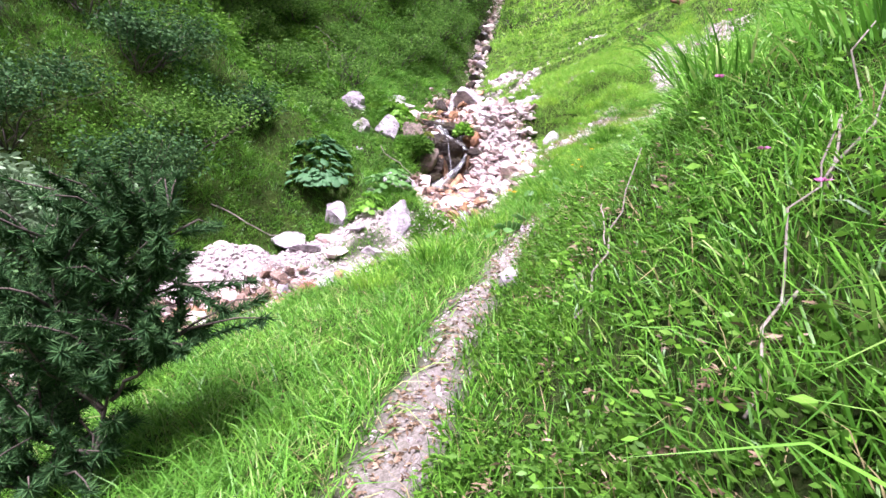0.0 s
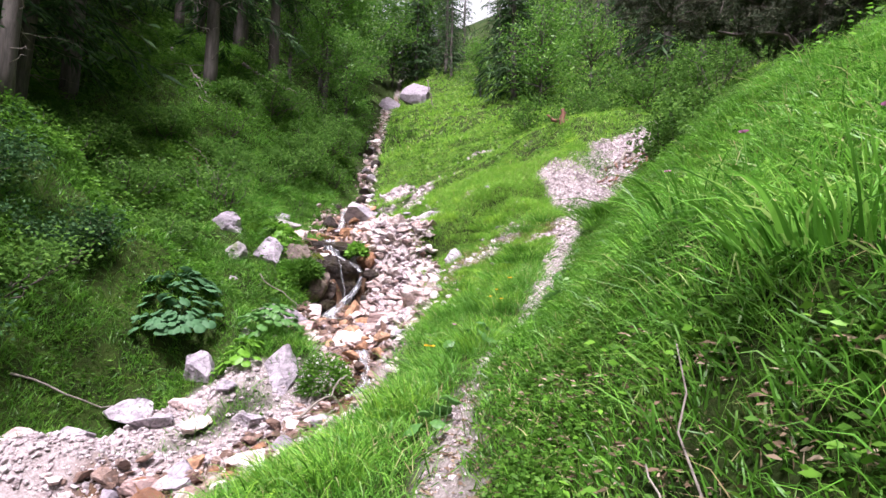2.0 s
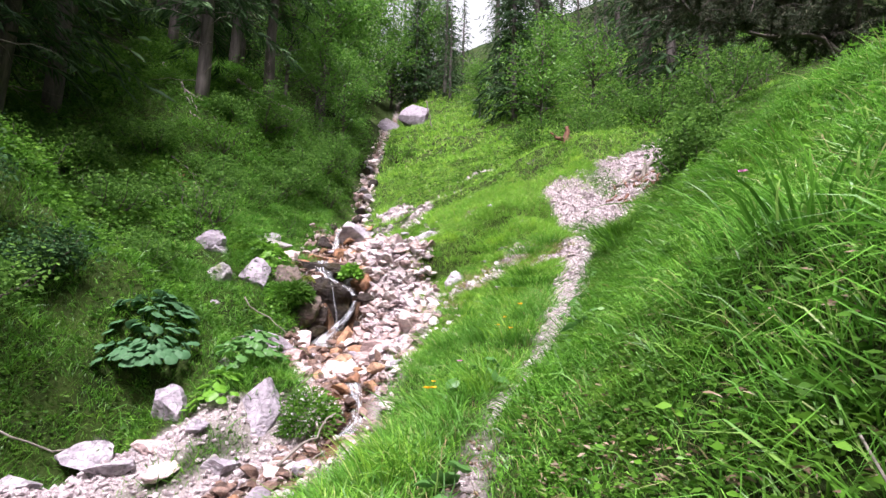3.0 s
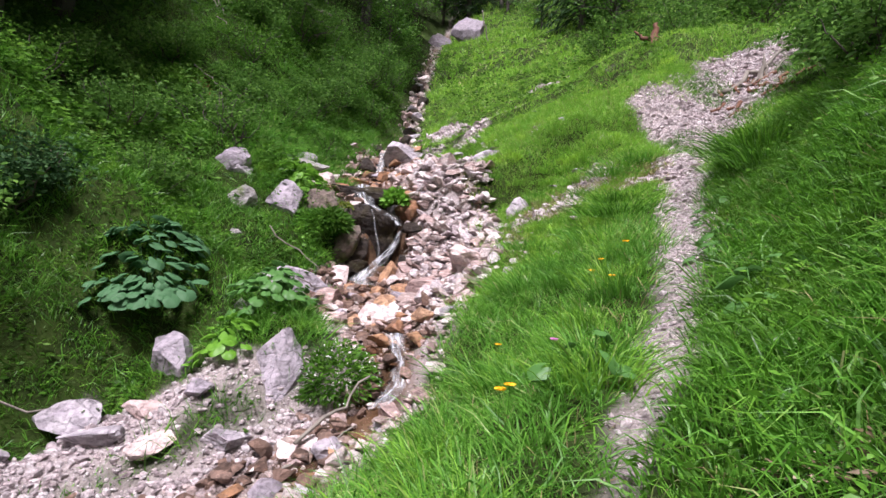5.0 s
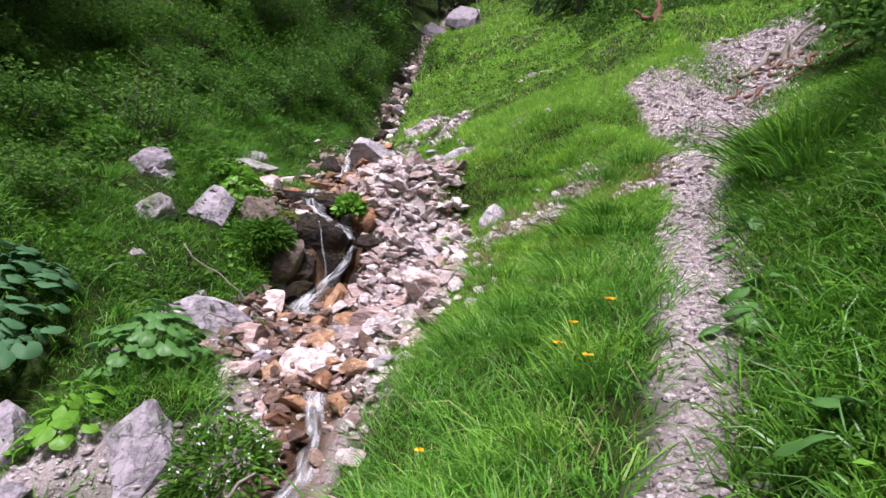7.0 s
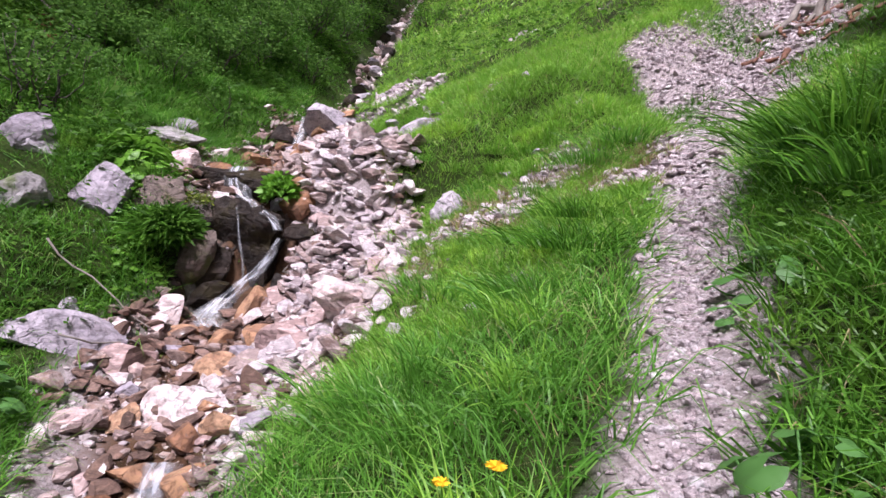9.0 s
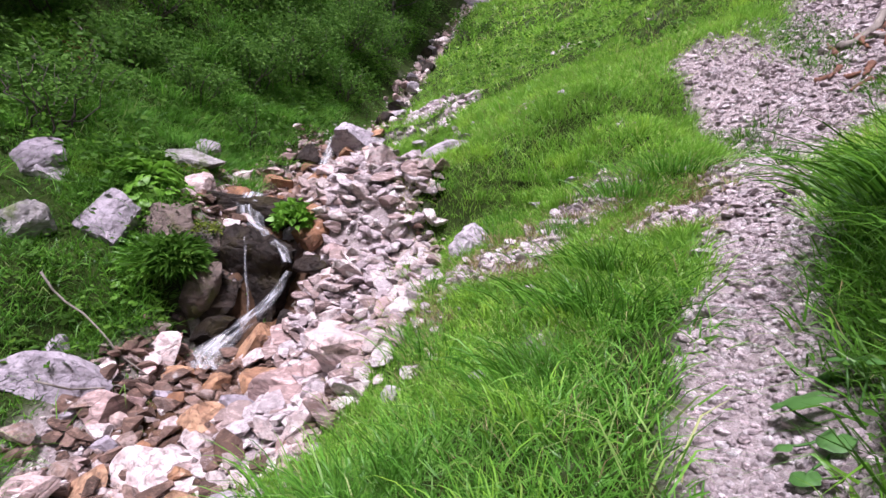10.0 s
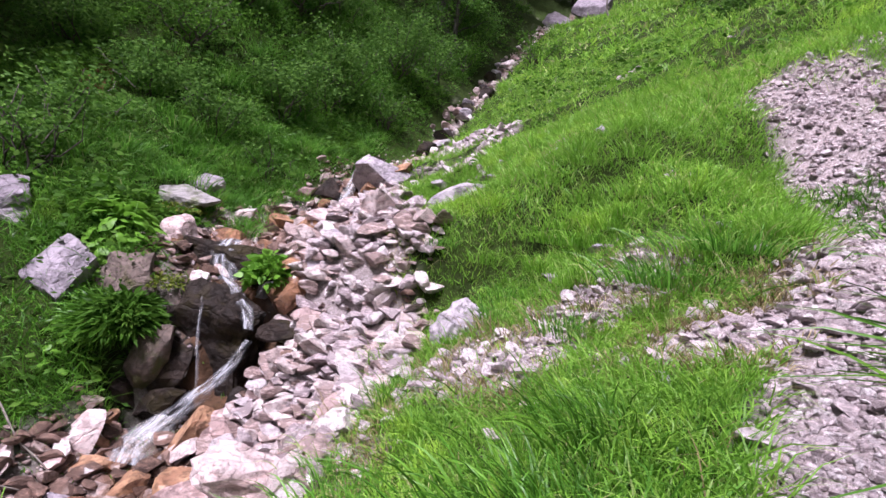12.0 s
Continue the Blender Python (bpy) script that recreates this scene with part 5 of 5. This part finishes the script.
pine("low mountain pine spreading on the bank", -2.6, 3.4, [[(0, 0, -.1), (-.3, .1, .4), (-.5, .3, .7)], [(0, 0, .0), (.3, .2, .35), (.4, .2, .5)], [(0, 0, 0), (-.1, .4, .4), (0, .7, .6)]], 72, 22, 14000, .06)
pine("old mountain pine with long dark boughs over the slope", 6.3, 7.2, [[(0, 0, .1), (-.7, -.2, .55), (-1.5, -.2, .42), (-2.3, -.2, .5), (-2.7, -.2, .9)], [(0, 0, .3), (-.9, 0, 1.1), (-1.8, .1, 1.0), (-2.6, .2, 1.3)],
     [(0, 0, .3), (-.5, .5, 1.2), (-1.4, .8, 1.5), (-2.4, 1.0, 1.6)], [(0, 0, .4), (-.2, -.4, 1.3), (-.9, -.4, 1.9), (-1.7, -.3, 2.1)], [(0, 0, .3), (.4, -.6, 1.0), (.3, -1.2, 1.5)], [(0, 0, .4), (-.2, .7, 1.4), (-.9, 1.4, 2.2)], [(0, 0, .4), (.3, .4, 1.5), (-.4, .6, 2.6)]], 73, 90, 90000, .09, .034, GREYNEEDLE)


# ---- plants ----
LEAVES = {}


def leaf_mesh(mat, k):
    """One broad round leaf, cupped and wavy, with a notch where the stalk meets it; 1 m across."""
    if (mat.name, k) not in LEAVES:
        r = np.random.default_rng(900 + k)
        n = 16
        th = np.linspace(.35, 2 * math.pi - .35, n)
        rad = .5 + .03 * np.sin(th * 5 + k) + r.normal(0, .014, n)
        ring = np.stack([-np.cos(th) * rad + .1, np.sin(th) * rad, .05 * np.sin(th * 3 + k) - .1], 1)
        mid = ring * .55 + np.array([.05, 0, .085])
        v = np.concatenate([[(0, 0, 0)], mid, ring])
        t = [(0, 2 + j, 1 + j) for j in range(n - 1)] + [f for j in range(n - 1) for f in ((1 + j, 2 + n + j, 1 + n + j), (1 + j, 2 + j, 2 + n + j))]
        LEAVES[(mat.name, k)] = mesh_np("leaf", v, t, mat, True)
    return LEAVES[(mat.name, k)]


def disc_leaves(name, label, category, x, y, count, size, tall, spread, mat, seed, group=""):
    """Broad round leaves on stalks, overlapping in a dome, each turned outwards."""
    r = np.random.default_rng(seed)
    z0 = ground_z(x, y)
    plant = thing(name, label, category, pose(x, y, z0), group)
    for k in range(count):
        a = k * 2.4 + r.normal(0, .3)
        f = math.sqrt((k + .5) / count)
        o = spread * f * r.uniform(.85, 1.1)
        dz = float(np.clip(ground_z(x + math.cos(a) * o, y + math.sin(a) * o) - z0, -.35, .3))
        c = Vector((math.cos(a) * o, math.sin(a) * o, dz + tall * (1.0 - .55 * f * f) * r.uniform(.62, 1.15)))
        s = size * r.uniform(.6, 1.25)
        turn = Euler((r.normal(0, .25), .1 + .5 * f + r.normal(0, .22), a), "XYZ").to_matrix().to_4x4()
        part("leaf", leaf_mesh(mat, int(r.integers(6))), plant, "", Matrix.Translation(c) @ turn @ Matrix.Diagonal((s * r.uniform(.9, 1.25), s, s, 1)))
        if k % 3 == 0:
            part("stalk", mesh_np("stalk", *stick((c.x * .2, c.y * .2, -.05), c, .006, .004, .08, .02, 5, 4), mat, True), plant)
    return plant


disc_leaves("butterbur", "large clump of broad blue-green butterbur leaves", "plant", -2.35, 10.1, 150, .17, .44, .56, BLUELEAF, 201)
disc_leaves("butterbur", "clump of broad green leaves over grey slabs", "plant", -1.0, 10.1, 80, .14, .5, .5, BROADLEAF, 202)
disc_leaves("butterbur", "bright green round-leaved plant between boulders", "plant", -1.3, 9.45, 26, .17, .32, .32, FRESHLEAF, 203)
disc_leaves("butterbur", "few broad round leaves in the grass beside the path", "plant", 1.35, 6.45, 7, .14, .3, .25, BROADLEAF, 204)
disc_leaves("butterbur", "low round leaves at the edge of the path", "plant", 2.85, 7.65, 10, .12, .16, .24, BROADLEAF, 205)
disc_leaves("butterbur", "low round leaves on the trodden gravel", "plant", 3.5, 8.8, 13, .11, .12, .26, BROADLEAF, 206)
disc_leaves("butterbur", "pale round leaves beside the narrow path", "plant", 0.75, 4.9, 5, .15, .2, .2, BROADLEAF, 207)
disc_leaves("butterbur", "broad leaves on the rock beside the waterfall", "plant", -1.3, 13.45, 34, .17, .4, .4, FRESHLEAF, 208)
disc_leaves("butterbur", "small round leaves under the overhanging rock", "plant", -.98, 12.66, 26, .08, .16, .26, FRESHLEAF, 210)
disc_leaves("butterbur", "broad leaves in the meadow above the path", "plant", 2.3, 6.5, 6, .12, .2, .25, BROADLEAF, 209)


def cushion(label, x, y, z, rad, tall, count, leaf, mat, seed, name="cushion_plant", wide=.5):
    """A rounded hummock of small leaves."""
    r = np.random.default_rng(seed)
    ob = thing(name, label, "plant", pose(x, y, z))
    d = unit(r.normal(0, 1, (count, 3)) * (1, 1, .8))
    d[:, 2] = np.abs(d[:, 2])
    c = d * np.array([rad, rad, tall]) * r.uniform(.55, 1, (count, 1))
    L = leaf * r.uniform(.6, 1.4, count)
    part("foliage", mesh_np("foliage", *blades(c, d + r.normal(0, .5, d.shape), L, L * wide, .4, 3, belly=1.0), mat, True), ob)
    return ob, c, d


flowery, fc, fd = cushion("round green cushion plant dotted with tiny white flowers", -.12, 9.35, .75, .42, .55, 2600, .07, HERB, 211, wide=.3)
pick = fc[(np.linalg.norm(fc / (.42, .42, .55), axis=1) > .85)][:130]
r = np.random.default_rng(9)
part("flowers", mesh_np("flowers", *blades(np.repeat(pick * 1.06, 5, 0), r.normal(0, 1, (len(pick) * 5, 3)) + (0, 0, .4), .016, .012, .1, 2, belly=1.0), WHITE), flowery, "tiny white blossoms")["kind"] = "stuff"
cushion("bright green leafy plant on the ledge between two falls", .38, 13.5, 3.1, .24, .34, 420, .09, FRESHLEAF, 212, wide=.7)
cushion("mossy grass cushion on the rock beside the waterfall", -.95, 12.95, 2.5, .42, .42, 3600, .11, SEDGE, 213, wide=.1)
cushion("mossy hanging herbs on the rock beside the waterfall", -1.5, 12.85, 2.25, .32, .36, 1500, .05, MOSS, 214)
cushion("trailing grass hanging over the rock beside the waterfall", -.75, 12.92, 2.6, .34, .34, 2200, .14, HERB, 215, wide=.2)
cushion("yellow-green moss on the flat slab of the bank", -1.45, 14.6, 3.72, .3, .14, 1200, .035, MOSS, 216)
cushion("green moss on the brown rock beside the ledge", -.62, 13.28, 2.98, .26, .14, 1000, .035, MOSS, 217)


def clump(label, x, y, tall, count, wide, seed, mat=None, spread=.16):
    r = np.random.default_rng(seed)
    o = r.normal(0, spread, (count, 2))
    base = np.stack([o[:, 0], o[:, 1], np.zeros(count) - .02], 1)
    way = np.stack([o[:, 0] * 1.7, o[:, 1] * 1.7, np.ones(count)], 1) + r.normal(0, .12, (count, 3))
    ob = thing("grass_clump", label, "grass clump", pose(x, y, ground_z(x, y)), "grass clumps")
    for k in range(4):
        g = slice(k * count // 4, (k + 1) * count // 4)
        n = g.stop - g.start
        tagged(part("tuft", mesh_np("tuft", *blades(base[g], way[g], tall * r.uniform(.55, 1.1, n), wide * r.uniform(.6, 1.2, n), r.uniform(.35, 1.0, n), 4), mat or SEDGE, True), ob), kind="stuff")
    return ob


clump("tall dense clump of dark green broad-bladed grass", 4.45, 9.4, .6, 1500, .013, 221, spread=.22)
clump("dense clump of dark grass above the path", 4.1, 8.75, .5, 420, .013, 222, spread=.18)
clump("arching clump of bright grass on the slope", 1.55, 2.7, .5, 260, .013, 223, GRASS)
clump("arching clump of bright grass on the slope", 1.9, 3.7, .45, 260, .013, 224, GRASS)
clump("arching clump of bright grass on the slope", 1.75, 1.9, .5, 240, .013, 225, GRASS)
clump("bright grass clump on the mound's edge", 4.3, 12.1, .34, 420, .011, 226, GRASS, .2)
clump("bright grass clump on the mound", 3.9, 12.1, .42, 380, .011, 227, GRASS, .2)
clump("small bright grass tuft below the mound", 3.3, 11.9, .34, 220, .009, 228, GRASS, .1)
clump("grass clump overhanging the stream bank", 1.3, 7.6, .5, 420, .012, 229, GRASS, .2)
clump("grass clump overhanging the stream bank", 1.9, 9.6, .5, 420, .012, 230, GRASS, .22)
clump("grass clump beside the stream rubble", 2.3, 10.9, .36, 320, .010, 231, GRASS, .18)
clump("dense grass clump on the path's edge", 3.25, 10.35, .42, 620, .012, 232, SEDGE, .26)
clump("lush grass clump between path and stream", 2.9, 10.0, .42, 420, .012, 233, GRASS, .2)
clump("dense grass clump below the gravel", 3.45, 10.75, .34, 420, .011, 234, SEDGE, .2)

tr = np.random.default_rng(61)
for k in range(26):
    u = tr.uniform(0, 1)
    x, y = 3.0 + 1.55 * u + tr.normal(0, .18), 13.6 - 1.55 * u + tr.normal(0, .25)
    clump("bright tuft of grass on the mound's crest", x, y, tr.uniform(.24, .42), 150, .010, 600 + k, MEADOW, .1)
for k, (x, y) in enumerate([(2.6, 13.4), (2.9, 13.0), (3.35, 12.6), (2.1, 13.5), (1.9, 12.9), (2.2, 12.0), (2.5, 11.4), (2.05, 11.3), (1.8, 10.7), (2.75, 12.75), (3.0, 14.9), (2.3, 14.9), (2.7, 11.0), (2.15, 10.3)]):
    clump("loose tuft of grass on the eroded slope", x, y, tr.uniform(.2, .36), 150, .009, 640 + k, (MEADOW, GRASS)[k % 2], .1)
for k, (x, y) in enumerate([(4.3, 11.9), (4.1, 11.95), (3.85, 11.95), (3.5, 12.1), (3.2, 12.3), (2.85, 12.4), (2.6, 12.0), (1.95, 11.9), (1.75, 11.5), (1.6, 11.05), (1.75, 12.4), (2.9, 11.5)]):
    clump("tuft of dry straw-coloured grass on the eroded slope", x, y, tr.uniform(.14, .28), 110, .008, 660 + k, STRAW, .12)
for k in range(30):
    y = tr.uniform(4.6, 10.2)
    x = float(path_at(y)[0]) - tr.uniform(.35, 1.5)
    if meadow_weight(np.array([x]), np.array([y]))[0] > .6:
        clump("lush arching tuft of grass between path and stream", x, y, tr.uniform(.36, .55), 200, .011, 820 + k, (GRASS, MEADOW)[k % 2], .12)
for k in range(34):
    x, y = tr.uniform(-4.6, -.9), tr.uniform(10.5, 19)
    if bank_weight(np.array([x]), np.array([y]))[0] > .5:
        clump("hanging tuft of lush grass on the far bank", x, y, tr.uniform(.3, .55), 170, .011, 680 + k, (SEDGE, GRASS)[k % 2], .12)
for k in range(30):
    x, y = tr.uniform(-2.8, -.7), tr.uniform(14.4, 18.6)
    clump("long bright grass hanging over the upper stream bank", x, y, tr.uniform(.35, .6), 190, .011, 730 + k, GRASS, .14)


def flower(label, x, y, tall, size, petals, mat, seed, group):
    r = np.random.default_rng(seed)
    f = thing("flower", label, "flower", pose(x, y, ground_z(x, y)), group)
    tip = np.array([r.normal(0, .03), r.normal(0, .03), tall])
    part("stalk", mesh_np("stalk", *stick((0, 0, -.02), tip, .003, .002, .03, .01, 5, 4), SEDGE, True), f)
    a = np.linspace(0, 6.28, petals, endpoint=False)
    d = np.stack([np.cos(a), np.sin(a), np.full(petals, .35)], 1)
    part("blossom", mesh_np("blossom", *blades(np.repeat(tip[None], petals, 0), d, size, size * .55, .2, 2, belly=1.0), mat), f)
    return f


for i, (x, y, h) in enumerate([(.85, 6.1, .36), (.9, 6.25, .33), (1.95, 7.95, .38), (2.2, 7.85, .4), (2.1, 8.05, .33), (2.0, 7.8, .3), (1.3, 8.2, .3)]):
    flower("small orange-yellow flower above the grass", x, y, h, .03, 13, YELLOW, 300 + i, "yellow flowers")
for i, (x, y, h) in enumerate([(1.15, 1.75, .3), (1.1, 1.3, .3), (1.5, 2.5, .45), (1.75, 3.3, .4), (1.3, 2.2, .35), (2.0, 4.2, .35), (1.1, 6.3, .35)]):
    flower("pink clover blossom in the grass", x, y, h, .022, 16, PINK, 320 + i, "clover flowers")


# ---- dead wood ----
def dead(name, label, pieces, mat=None, category="dead wood", group=""):
    v, t = join(pieces)
    return tagged(part(name, mesh_np(name, v, t, mat or DEADWOOD, True)), label, category, group)


def span(x0, y0, h0, x1, y1, h1, r0, r1, sag=.03, wobble=.02):
    return stick((x0, y0, ground_z(x0, y0) + h0), (x1, y1, ground_z(x1, y1) + h1), r0, r1, sag, wobble, 9, 6)


FALLEN = "fallen branches"
dead("fallen_branch", "bleached branching dead branch below the spruce", [span(-5.9, 19.6, .3, -4.6, 18.2, .15, .05, .035), span(-4.7, 18.3, .15, -3.5, 17.9, .12, .035, .012), span(-5.0, 18.6, .2, -4.0, 17.2, .1, .03, .01), span(-4.6, 18.2, .15, -4.1, 17.5, .15, .02, .008), span(-4.4, 18.1, .2, -3.4, 18.9, .1, .025, .01)], group=FALLEN)
dead("fallen_branch", "pale fallen log under the trees", [span(-3.9, 20.9, .35, -2.0, 21.6, .5, .07, .04), span(-3.4, 20.6, .1, -2.0, 20.9, .3, .04, .02)], group=FALLEN)
dead("fallen_branch", "thin grey branch lying on the mossy bank", [span(-4.2, 15.9, .12, -3.1, 15.6, .14, .02, .008), span(-3.6, 15.8, .15, -3.3, 15.2, .12, .012, .005)], group=FALLEN)
dead("fallen_branch", "short bleached stick in the bank's grass", [span(-2.75, 16.2, .3, -2.4, 16.3, .38, .022, .015)], group=FALLEN)
dead("fallen_branch", "thin dry branch lying in the grass of the slope", [span(.75, 2.3, .04, 1.25, 3.1, .2, .007, .003), span(.95, 2.6, .1, 1.0, 2.9, .2, .005, .003)], group=FALLEN)
dead("fallen_branch", "dry grey twigs hanging over the slope", [span(1.05, 1.35, .05, 1.6, 1.9, .2, .006, .003), span(1.2, 1.5, .12, 1.9, 1.8, .3, .005, .003), span(.9, 1.2, .02, 1.3, 1.6, .16, .005, .003)], group=FALLEN)
dead("fallen_branch", "grey branch lying on the scree", [span(6.4, 13.15, .06, 7.9, 13.35, .25, .055, .03), span(6.7, 12.95, .05, 7.7, 13.1, .12, .03, .015)], group=FALLEN)
dead("fallen_branch", "thin dead twigs across the stream rubble", [span(.5, 13.2, .15, 1.5, 12.4, .12, .012, .005), span(.55, 13.0, .2, 1.2, 13.3, .25, .01, .004), span(.6, 12.9, .12, 1.6, 12.9, .12, .008, .004)], group=FALLEN)
dead("fallen_branch", "brown stick lying on the sandy bench", [span(-3.8, 8.7, .04, -2.4, 9.3, .05, .016, .008)], group=FALLEN)
dead("fallen_branch", "bent dead branch in the stream below the boulder", [span(-.4, 8.5, .15, .2, 9.0, .35, .02, .01), span(-.5, 8.3, .05, .1, 8.7, .1, .015, .008)], group=FALLEN)
dead("fallen_branch", "thin twig bent over the rusty stones", [span(-1.5, 12.0, .3, -.4, 11.9, .1, .012, .006), span(-.9, 11.2, .3, -.3, 11.9, .05, .01, .005)], group=FALLEN)
stump = thing("tree_stump", "broken bleached stump spike among rotten red wood", "stump", pose(7.0, 12.95, ground_z(7.0, 12.95)))
part("spike", mesh_np("spike", *stick((0, 0, -.1), (.07, .03, .52), .075, .012, 0, .02), DEADWOOD, True), stump, "bleached grey splintered spike")
part("splinter", mesh_np("splinter", *stick((.08, 0, -.1), (.13, .02, .3), .05, .01, 0, .02), DEADWOOD, True), stump)
for k in range(26):
    a = random.uniform(0, 6.28)
    x, y = 6.75 + random.gauss(0, .4), 12.75 + random.gauss(0, .25)
    L = random.uniform(.12, .4)
    dead("rotten_wood", "crumbling red-brown piece of rotten wood on the scree", [span(x, y, .03, x + math.cos(a) * L, y + math.sin(a) * L, .05, random.uniform(.02, .045), .012)], REDWOOD, "rotten wood", "rotten wood pieces")
stump2 = thing("tree_stump", "red-brown rotten root on the slope", "stump", pose(6.55, 16.3, ground_z(6.55, 16.3)))
part("root", mesh_np("root", *join([stick((0, 0, -.1), (.1, 0, .5), .15, .03, 0, .05), stick((0, 0, .1), (.5, .2, .3), .08, .02, .05, .05), stick((0, 0, .1), (-.4, .2, .35), .08, .02, .05, .05)]), REDWOOD, True), stump2)
dead("dead_stem", "thin leaning dead stem in the meadow", [span(5.7, 36, -.1, 5.2, 36, 2.0, .05, .03)], category="dead stem")
